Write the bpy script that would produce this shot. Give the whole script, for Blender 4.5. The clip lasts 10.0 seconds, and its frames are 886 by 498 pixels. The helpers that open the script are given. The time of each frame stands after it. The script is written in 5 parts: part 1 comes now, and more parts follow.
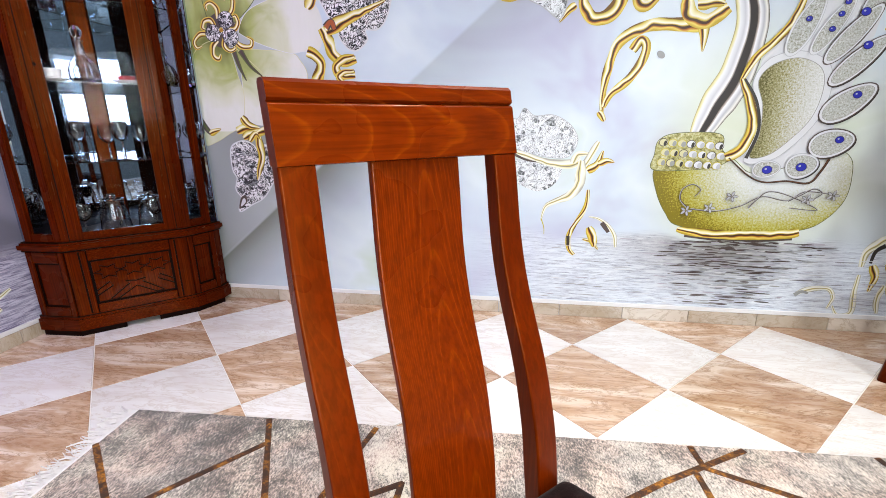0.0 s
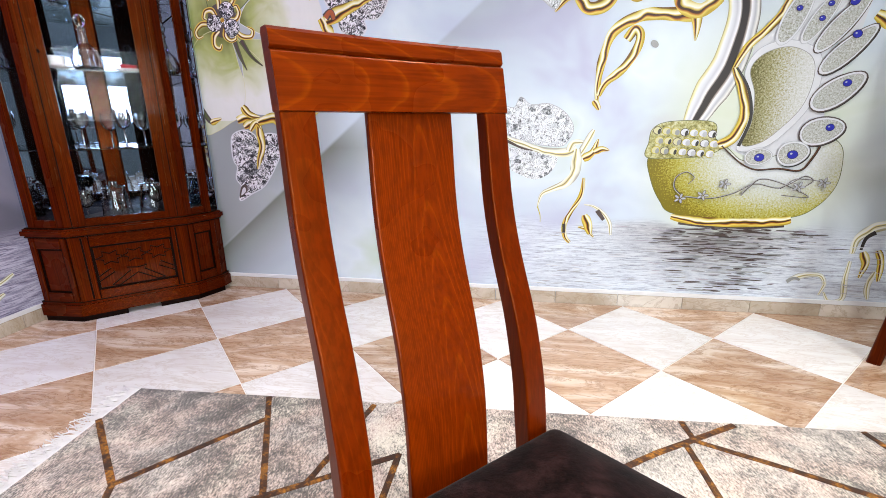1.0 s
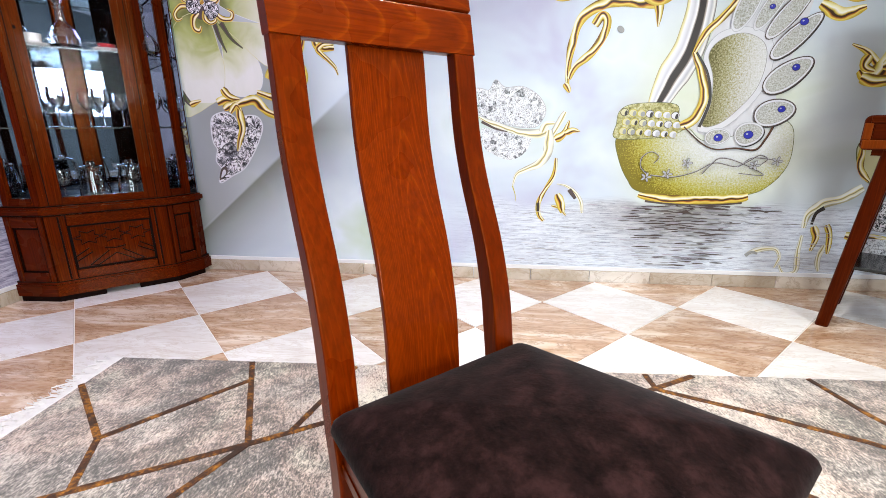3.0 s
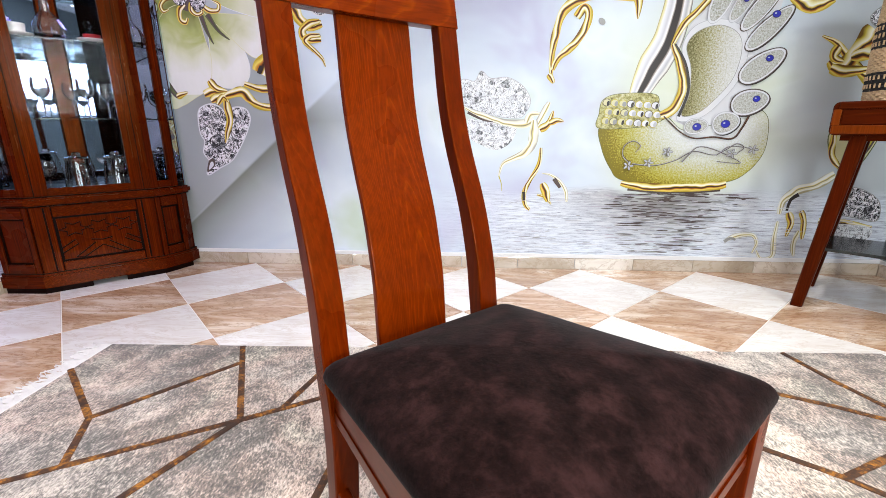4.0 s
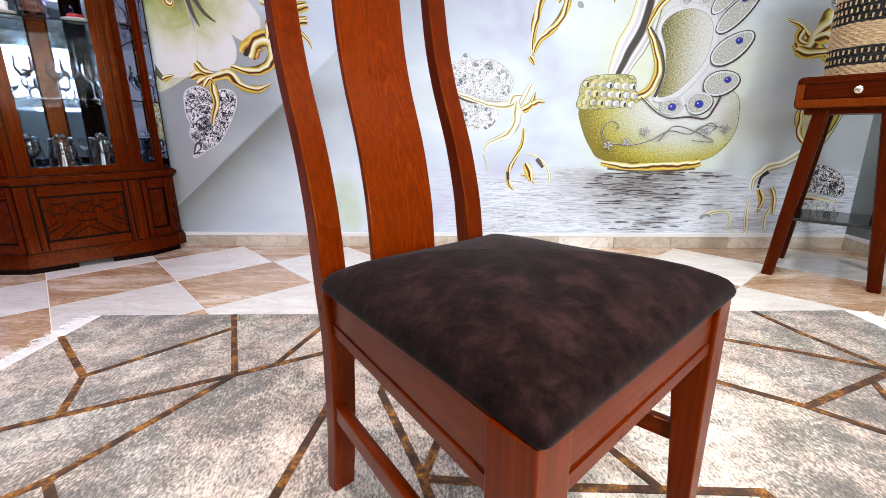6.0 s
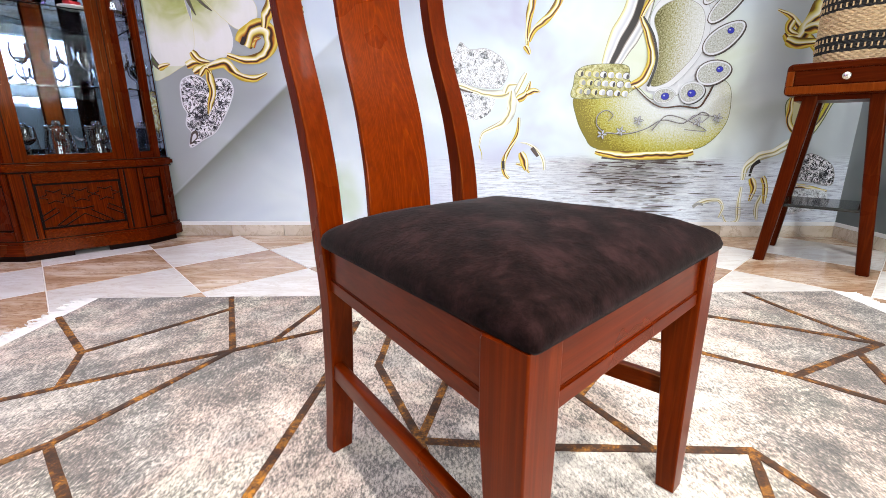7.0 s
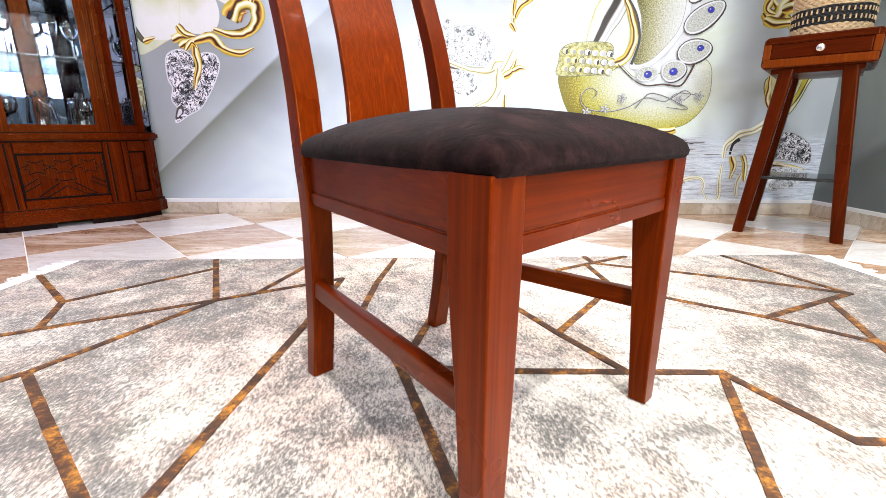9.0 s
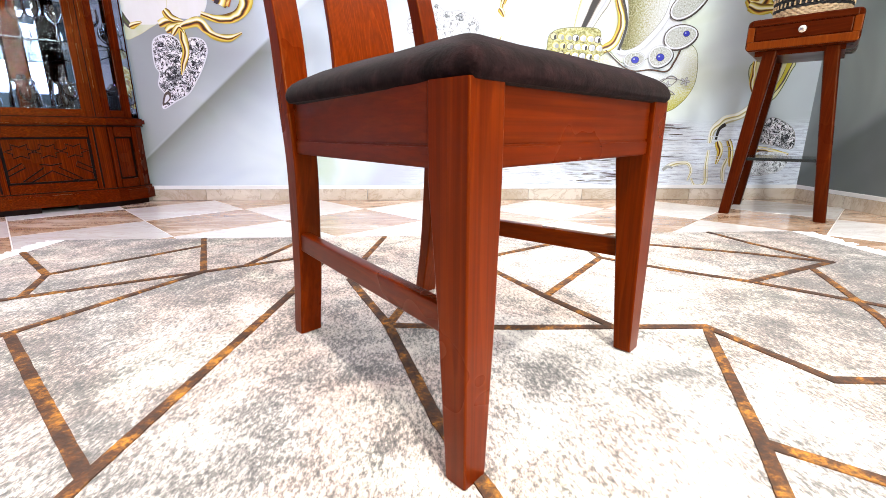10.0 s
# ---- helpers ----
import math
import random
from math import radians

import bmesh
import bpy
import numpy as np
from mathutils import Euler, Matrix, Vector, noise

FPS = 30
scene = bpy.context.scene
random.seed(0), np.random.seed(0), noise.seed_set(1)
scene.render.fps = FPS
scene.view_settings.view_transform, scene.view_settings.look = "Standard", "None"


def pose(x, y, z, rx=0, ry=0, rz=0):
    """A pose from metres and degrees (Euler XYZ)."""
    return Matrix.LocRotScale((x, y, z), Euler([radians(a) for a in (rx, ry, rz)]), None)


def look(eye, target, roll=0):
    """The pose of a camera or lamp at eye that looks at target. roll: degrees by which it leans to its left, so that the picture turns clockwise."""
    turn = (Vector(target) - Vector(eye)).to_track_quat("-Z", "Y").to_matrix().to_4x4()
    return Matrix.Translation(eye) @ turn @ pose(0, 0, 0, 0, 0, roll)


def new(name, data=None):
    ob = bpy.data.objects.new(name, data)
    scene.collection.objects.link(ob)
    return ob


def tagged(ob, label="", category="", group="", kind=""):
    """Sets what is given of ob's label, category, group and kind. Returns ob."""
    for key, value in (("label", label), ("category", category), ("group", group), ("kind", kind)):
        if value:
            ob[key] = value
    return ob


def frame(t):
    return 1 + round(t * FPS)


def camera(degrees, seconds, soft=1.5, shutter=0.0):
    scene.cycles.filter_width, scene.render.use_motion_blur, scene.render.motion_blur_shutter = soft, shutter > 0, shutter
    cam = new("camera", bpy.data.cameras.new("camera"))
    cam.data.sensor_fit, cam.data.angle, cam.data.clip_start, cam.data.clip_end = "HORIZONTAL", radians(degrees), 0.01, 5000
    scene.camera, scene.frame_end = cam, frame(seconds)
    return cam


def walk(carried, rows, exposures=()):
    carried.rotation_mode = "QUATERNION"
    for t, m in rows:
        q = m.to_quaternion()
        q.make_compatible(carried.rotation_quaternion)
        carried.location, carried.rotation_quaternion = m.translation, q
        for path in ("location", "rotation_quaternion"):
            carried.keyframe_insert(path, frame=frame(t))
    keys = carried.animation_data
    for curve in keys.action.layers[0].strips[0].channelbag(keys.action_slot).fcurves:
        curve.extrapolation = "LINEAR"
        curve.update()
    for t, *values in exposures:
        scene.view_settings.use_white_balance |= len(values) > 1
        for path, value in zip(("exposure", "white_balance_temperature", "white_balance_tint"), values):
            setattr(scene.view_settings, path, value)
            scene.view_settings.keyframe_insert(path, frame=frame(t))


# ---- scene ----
cam = camera(90.6, 10.0, soft=0.8)
PATH = [
    (0, (0.078, 0.018, 1.034), (-0.22, 1.917, 0.481), -0.5),
    (0.5, (0.084, -0.004, 1.006), (-0.212, 1.895, 0.451), -0.3),
    (1, (0.094, -0.031, 0.971), (-0.201, 1.87, 0.424), -0.4),
    (1.5, (0.1, -0.059, 0.945), (-0.182, 1.844, 0.396), -0.4),
    (2, (0.11, -0.083, 0.921), (-0.154, 1.823, 0.374), -0.4),
    (2.5, (0.115, -0.107, 0.894), (-0.122, 1.803, 0.352), -0.2),
    (4, (0.13, -0.185, 0.809), (-0.03, 1.736, 0.276), -0.3),
    (4.5, (0.132, -0.206, 0.783), (-0.006, 1.717, 0.252), -0.3),
    (5, (0.131, -0.228, 0.757), (0.01, 1.696, 0.225), -0.3),
    (5.5, (0.129, -0.25, 0.726), (0.022, 1.676, 0.198), -0.4),
    (7, (0.13, -0.306, 0.631), (0.053, 1.623, 0.109), -0.4),
    (7.5, (0.136, -0.321, 0.596), (0.068, 1.608, 0.073), -0.3),
    (8, (0.141, -0.335, 0.558), (0.085, 1.595, 0.038), -0.1),
    (8.5, (0.147, -0.347, 0.523), (0.101, 1.584, 0.004), -0.0),
    (9, (0.152, -0.361, 0.489), (0.119, 1.571, -0.026), -0.0),
    (9.5, (0.159, -0.375, 0.446), (0.141, 1.558, -0.068), -0.0),
    (10, (0.163, -0.388, 0.403), (0.165, 1.545, -0.109), -0.1),
]
walk(cam, [(t, look(eye, target, roll)) for t, eye, target, roll in PATH],
     [(0, -0.12), (2.5, -0.07), (5.5, -0.07), (7.5, 0.08), (9, 0.30), (10, 0.37)])
# ---- light ----
world = bpy.data.worlds.new("world")
scene.world = world
world.use_nodes = True
wn = world.node_tree
sky = wn.nodes.new("ShaderNodeTexSky")
sky.sky_type, sky.sun_disc = "NISHITA", False
sky.sun_elevation, sky.sun_rotation = radians(40), radians(160)
wn.nodes["Background"].inputs[1].default_value = 0.12
wn.links.new(sky.outputs[0], wn.nodes["Background"].inputs[0])

XL, XR, YF, YB, ZC = -2.30, 2.36, 2.34, -4.2, 2.75
RW, RD = 2.87, 2.05


def area(name, m, sx, sy, power, color):
    lamp = bpy.data.lights.new(name, "AREA")
    lamp.shape, lamp.size, lamp.size_y, lamp.energy, lamp.color = "RECTANGLE", sx, sy, power, color
    ob = new(name, lamp)
    ob.matrix_world = m
    return ob


area("window_daylight", look((1.2, YB + 0.02, 1.72), (0.6, 2, 0.9)), 1.5, 1.06, 45, (0.88, 0.95, 1.0))
area("window_daylight", look((XR - 0.02, -2.4, 1.58), (-2, 1.2, 0.8)), 1.5, 1.06, 140, (0.86, 0.94, 1.0))
area("led_strip_light", look((-2.1, 0.6, 2.6), (-2.0, 1.9, 0.6)), 0.2, 1.4, 16, (0.62, 0.35, 1.0))
DOWNLIGHTS = [(x, y) for x in (-1.4, 0.65, 1.9) for y in (-2.6, -1.0, 0.25, 1.15)]
POWER = {-1.4: {-2.6: 30, -1.0: 42, 0.25: 48, 1.15: 26}, 0.65: {-2.6: 80, -1.0: 360, 0.25: 105, 1.15: 135}, 1.9: {-2.6: 50, -1.0: 70, 0.25: 35, 1.15: 30}}
for lx, ly in DOWNLIGHTS:
    lamp = bpy.data.lights.new("downlight_lamp", "SPOT")
    lamp.energy, lamp.spot_size, lamp.spot_blend, lamp.shadow_soft_size, lamp.color = POWER[lx][ly], radians(105), 0.8, 0.06, (1.0, 0.97, 0.93)
    new("downlight_lamp", lamp).matrix_world = pose(lx, ly, ZC - 0.03)


# ---- materials ----
def mat(name, color, rough=0.5, metal=0.0, **more):
    m = bpy.data.materials.new(name)
    m.use_nodes = True
    b = m.node_tree.nodes["Principled BSDF"]
    b.inputs["Base Color"].default_value = (*color, 1)
    b.inputs["Roughness"].default_value, b.inputs["Metallic"].default_value = rough, metal
    for k, v in more.items():
        b.inputs[k.replace("_", " ")].default_value = v
    return m


class Nodes:
    def __init__(self, m):
        self.t = m.node_tree
        self.b = self.t.nodes["Principled BSDF"]

    def add(self, kind, **inputs):
        n = self.t.nodes.new("ShaderNode" + kind)
        for k, v in inputs.items():
            self.put(n, k.replace("_", " "), v)
        return n

    def put(self, n, k, v):
        if hasattr(v, "links"):
            self.t.links.new(v, n.inputs[k])
        else:
            n.inputs[k].default_value = v

    def coords(self, scale=(1, 1, 1), kind="Object", turn=(0, 0, 0)):
        c = self.add("TexCoord")
        mp = self.add("Mapping", Vector=c.outputs[kind], Scale=scale, Rotation=turn)
        return mp.outputs[0]

    def noise(self, vec, scale, detail=4, rough=0.55, distort=0.0):
        return self.add("TexNoise", Vector=vec, Scale=scale, Detail=detail, Roughness=rough, Distortion=distort).outputs[0]

    def ramp(self, fac, *stops, smooth=False):
        r = self.t.nodes.new("ShaderNodeValToRGB")
        self.t.links.new(fac, r.inputs[0])
        e = r.color_ramp.elements
        while len(e) < len(stops):
            e.new(0.5)
        for el, (p, c) in zip(e, stops):
            el.position, el.color = p, (*c, 1)
        if smooth:
            r.color_ramp.interpolation = "EASE"
        return r.outputs[0]

    def math(self, op, a, b=0.0, clamp=False):
        n = self.t.nodes.new("ShaderNodeMath")
        n.operation, n.use_clamp = op, clamp
        self.put(n, 0, a)
        self.put(n, 1, b)
        return n.outputs[0]

    def mix(self, fac, a, b, blend="MIX"):
        n = self.t.nodes.new("ShaderNodeMix")
        n.data_type, n.blend_type = "RGBA", blend
        for i, v in ((0, fac), (6, a), (7, b)):
            if hasattr(v, "links"):
                self.t.links.new(v, n.inputs[i])
            else:
                n.inputs[i].default_value = (*v, 1) if isinstance(v, tuple) else v
        return n.outputs[2]

    def bump(self, h, strength, dist=0.002):
        self.put(self.b, "Normal", self.add("Bump", Height=h, Strength=strength, Distance=dist).outputs[0])

    def color(self, c):
        self.put(self.b, "Base Color", c)


def wood(name, axis, dark, mid, light, rough=0.30, coat=0.025, size=1.0, flame=None, gloss=0.28):
    """Stained wood with its grain along one of the thing's own axes. flame: the axis across the board, its heart line there, the arches' spacing and sharpness."""
    m = mat(name, mid, rough, Coat_Weight=coat, Coat_Roughness=0.08, Specular_IOR_Level=gloss, Specular_Tint=(1.0, 0.36, 0.08, 1), Coat_Tint=(1.0, 0.75, 0.55, 1))
    n = Nodes(m)
    long = [9.0 / size] * 3
    long[axis] = 0.7 / size
    fine = [170.0 / size] * 3
    fine[axis] = 3.0 / size
    v = n.coords(tuple(long))
    big = n.noise(v, 0.9, 2, 0.45, 0.6)
    rings = n.math("FRACT", n.math("MULTIPLY", big, 13.0))
    pores = n.noise(n.coords(tuple(fine)), 1.0, 3, 0.6)
    blotch = n.noise(n.coords((4, 4, 4)), 1.0, 3)
    c = n.ramp(rings, (0.0, mid), (0.70, mid), (0.93, light), (0.98, mid))
    if flame:
        across, heart, step, sharp = flame
        xyz = n.add("SeparateXYZ", Vector=n.coords()).outputs
        u = n.math("SUBTRACT", xyz[across], heart)
        wave = n.math("MULTIPLY", n.noise(n.coords((5, 5, 5)), 1.0, 3, 0.6), step * 1.6)
        arch = n.math("ADD", n.math("ADD", xyz[axis], n.math("MULTIPLY", n.math("MULTIPLY", u, u), sharp)), wave)
        rings = n.math("FRACT", n.math("DIVIDE", arch, step))
        c = n.ramp(rings, (0.0, mid), (0.45, tuple(0.8 * m + 0.2 * d for m, d in zip(mid, dark))), (0.80, mid), (0.94, light), (1.0, mid))
    c = n.mix(n.ramp(pores, (0.38, (0.42,) * 3), (0.58, (0, 0, 0))), c, dark)
    c = n.mix(n.ramp(blotch, (0.4, (0, 0, 0)), (0.75, (0.35,) * 3)), c, dark)
    n.color(c)
    n.put(n.b, "Roughness", n.ramp(blotch, (0.3, (rough * 0.8,) * 3), (0.7, (rough * 1.35,) * 3)))
    n.bump(pores, 0.12, 0.0008)
    return m


CH = ((0.030, 0.0022, 0.0001), (0.104, 0.0100, 0.0001), (0.130, 0.0160, 0.0003))
wood_x, wood_y, wood_z = (wood("cherry_wood_" + a, i, *CH) for i, a in enumerate("xyz"))
CF = ((0.036, 0.0027, 0.0001), (0.138, 0.0148, 0.0002), (0.185, 0.028, 0.0005))
wood_rail = wood("cherry_wood_rail", 0, *CF, flame=(2, 1.012, 0.075, 34.0))
wood_splat = wood("cherry_wood_splat", 2, *CF, coat=0.13, flame=(0, 0.024, 0.085, 210.0))
CB = ((0.006, 0.0006, 0.0001), (0.082, 0.0072, 0.0002), (0.115, 0.0130, 0.0004))
cab_z, cab_x = wood("cabinet_wood", 2, *CB, 0.24, 0.03, gloss=0.12), wood("cabinet_wood_flat", 0, *CB, 0.24, 0.03, gloss=0.12)
dark_line = mat("dark_stain", (0.006, 0.0015, 0.0006), 0.5, Specular_IOR_Level=0.05)
ST = ((0.022, 0.0024, 0.0005), (0.062, 0.0070, 0.0012), (0.085, 0.0125, 0.002))
stool_x, stool_z = wood("stool_wood_flat", 0, *ST, 0.3, gloss=0.15), wood("stool_wood", 2, *ST, 0.3, gloss=0.15)
stool_end = wood("stool_end_wood", 2, (0.07, 0.011, 0.001), (0.16, 0.028, 0.003), (0.20, 0.045, 0.006), 0.3)

velvet = mat("brown_velvet", (0.03, 0.018, 0.016), 0.9, Sheen_Weight=0.06, Sheen_Roughness=0.35, Specular_IOR_Level=0.03)
n = Nodes(velvet)
v1, v2 = n.noise(n.coords((24, 24, 24)), 1.0, 7, 0.74, 0.15), n.noise(n.coords((1, 0.8, 1), turn=(0, 0, 0.5)), 170, 4, 0.75)
n.color(n.mix(n.ramp(v2, (0.5, (0, 0, 0)), (0.72, (0.55,) * 3)), n.ramp(v1, (0.35, (0.0026, 0.0011, 0.0010)), (0.50, (0.0080, 0.0034, 0.0032)), (0.65, (0.021, 0.0088, 0.0085))), (0.016, 0.0082, 0.0080)))
n.bump(n.math("ADD", v2, n.math("MULTIPLY", v1, 1.5)), 0.28, 0.003)


def marble(name, base, second, vein, light):
    m = mat(name, base, 0.12, Coat_Weight=0.2, Coat_Roughness=0.05)
    n = Nodes(m)
    info = n.add("ObjectInfo")
    v = n.add("VectorMath", Vector=n.coords((1.6, 5.5, 2.0), turn=(0, 0, 0.25)))
    shift = n.add("CombineXYZ", X=n.math("MULTIPLY", info.outputs["Random"], 37.0), Y=n.math("MULTIPLY", info.outputs["Random"], 61.0))
    n.put(v, 1, shift.outputs[0])
    big, veins, fine = n.noise(v.outputs[0], 1.2, 6, 0.62, 1.4), n.noise(v.outputs[0], 2.0, 8, 0.68, 2.2), n.noise(v.outputs[0], 14, 4, 0.7)
    c = n.ramp(big, (0.36, second), (0.49, base), (0.64, light))
    line = n.math("SUBTRACT", 1.0, n.math("MULTIPLY", n.math("ABSOLUTE", n.math("SUBTRACT", veins, 0.52)), 26.0), True)
    c = n.mix(n.math("MULTIPLY", line, 0.65), c, vein)
    c = n.mix(n.ramp(fine, (0.45, (0, 0, 0)), (0.8, (0.35,) * 3)), c, light)
    tint = n.math("ADD", 0.9, n.math("MULTIPLY", info.outputs["Random"], 0.18))
    n.color(n.mix(1.0, c, n.add("CombineColor", Red=tint, Green=tint, Blue=tint).outputs[0], "MULTIPLY"))
    n.bump(fine, 0.02, 0.001)
    return m


tile_brown = marble("brown_marble_tile", (0.54, 0.36, 0.235), (0.41, 0.235, 0.135), (0.25, 0.120, 0.050), (0.76, 0.63, 0.51))
tile_white = marble("cream_marble_tile", (0.80, 0.775, 0.745), (0.75, 0.70, 0.665), (0.64, 0.55, 0.47), (0.86, 0.85, 0.83))
tile_base = marble("beige_skirting_tile", (0.58, 0.50, 0.40), (0.50, 0.41, 0.30), (0.40, 0.30, 0.20), (0.70, 0.63, 0.54))
grout = mat("pale_grout", (0.78, 0.75, 0.70), 0.8)
white_paint = mat("white_paint", (0.8, 0.8, 0.8), 0.6)
n = Nodes(white_paint)
n.bump(n.noise(n.coords((60, 60, 60)), 1.0, 3), 0.08, 0.001)

taupe_paint = mat("taupe_paint", (0.26, 0.21, 0.17), 0.7)
n = Nodes(taupe_paint)
n.bump(n.noise(n.coords((60, 60, 60)), 1.0, 3), 0.08, 0.001)
rug_pile = mat("mottled_grey_pile", (0.45, 0.4, 0.36), 0.95, Sheen_Weight=0.2)
n = Nodes(rug_pile)
w = n.coords((1, 1, 1))
big, midn, fine = n.noise(w, 2.6, 5, 0.6, 0.3), n.noise(w, 9, 7, 0.78, 0.5), n.noise(n.coords((1.6, 0.8, 1), turn=(0, 0, 0.9)), 105, 4, 0.8)
c = n.ramp(big, (0.34, (0.35, 0.31, 0.275)), (0.45, (0.54, 0.475, 0.415)), (0.55, (0.55, 0.425, 0.355)), (0.66, (0.67, 0.61, 0.50)))
patch = n.noise(w, 1.5, 3, 0.5, 0.4)
k = n.math("ADD", n.math("ADD", n.math("MULTIPLY", fine, 0.56), n.math("MULTIPLY", midn, 0.44)), n.math("MULTIPLY", n.math("SUBTRACT", patch, 0.48), 0.24))
# speckle darkened towards both ends: the light's fall-off painted into the pile
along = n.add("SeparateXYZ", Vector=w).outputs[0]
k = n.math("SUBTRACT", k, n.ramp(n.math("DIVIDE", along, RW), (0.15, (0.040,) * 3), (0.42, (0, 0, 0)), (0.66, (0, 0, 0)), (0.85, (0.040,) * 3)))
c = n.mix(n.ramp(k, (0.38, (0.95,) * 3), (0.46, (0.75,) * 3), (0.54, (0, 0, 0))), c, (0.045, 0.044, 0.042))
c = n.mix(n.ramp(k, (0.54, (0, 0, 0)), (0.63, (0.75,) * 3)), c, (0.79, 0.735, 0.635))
n.color(c)
n.bump(fine, 0.7, 0.004)
rug_line = mat("rust_brown_pile", (0.13, 0.05, 0.015), 0.9)
n = Nodes(rug_line)
a, f = n.noise(n.coords((1, 1, 1)), 20, 5, 0.75), n.noise(n.coords((1, 1, 1)), 110, 3, 0.7)
c = n.ramp(a, (0.38, (0.035, 0.014, 0.006)), (0.5, (0.10, 0.034, 0.007)), (0.60, (0.40, 0.155, 0.012)))
n.color(n.mix(n.ramp(f, (0.45, (0.6,) * 3), (0.62, (0, 0, 0))), c, (0.03, 0.016, 0.01)))
n.bump(f, 0.6, 0.003)
fringe_mat = mat("white_cotton", (0.75, 0.73, 0.71), 0.9)

glass = mat("clear_glass", (1, 1, 1), 0.02, Transmission_Weight=1.0, IOR=1.45)
shelf_glass = mat("greenish_shelf_glass", (0.86, 0.97, 0.94), 0.03, Transmission_Weight=1.0, IOR=1.45)
pane_mat = mat("window_glass", (1, 1, 1), 0.0, Transmission_Weight=1.0, IOR=1.05)
cabinet_glass = mat("cabinet_glass", (1, 1, 1), 0.0, Transmission_Weight=1.0, IOR=1.10)
mirror = mat("mirror", (0.46, 0.53, 0.64), 0.02, 1.0)
nickel = mat("brushed_nickel", (0.72, 0.68, 0.6), 0.25, 1.0)
porcelain = mat("white_porcelain", (0.82, 0.8, 0.78), 0.2)
red_paint = mat("red_glaze", (0.3, 0.01, 0.015), 0.3)
black_shelf = mat("black_glass_shelf", (0.012, 0.016, 0.016), 0.12)
lamp_glow = mat("lamp_glow", (1, 1, 1), 0.5, Emission_Color=(1, 0.97, 0.93, 1), Emission_Strength=14.0)
led_glow = mat("led_glow", (0.5, 0.3, 1.0), 0.5, Emission_Color=(0.55, 0.25, 1.0, 1), Emission_Strength=5.0)


def straw(name, base, dark):
    m = mat(name, base, 0.7)
    n = Nodes(m)
    s = n.noise(n.coords((60, 60, 300)), 1.0, 3, 0.7)
    n.color(n.ramp(s, (0.3, dark), (0.65, base)))
    n.bump(s, 0.4, 0.002)
    return m


straw_natural = straw("natural_straw", (0.62, 0.46, 0.27), (0.36, 0.23, 0.11))
straw_black = straw("black_straw", (0.012, 0.012, 0.013), (0.004, 0.004, 0.004))

# printed wallpaper
def paper(name, build, rough=0.42):
    m = mat(name, (0.7, 0.7, 0.7), rough, Specular_IOR_Level=0.3)
    n = Nodes(m)
    n.color(build(n))
    return m


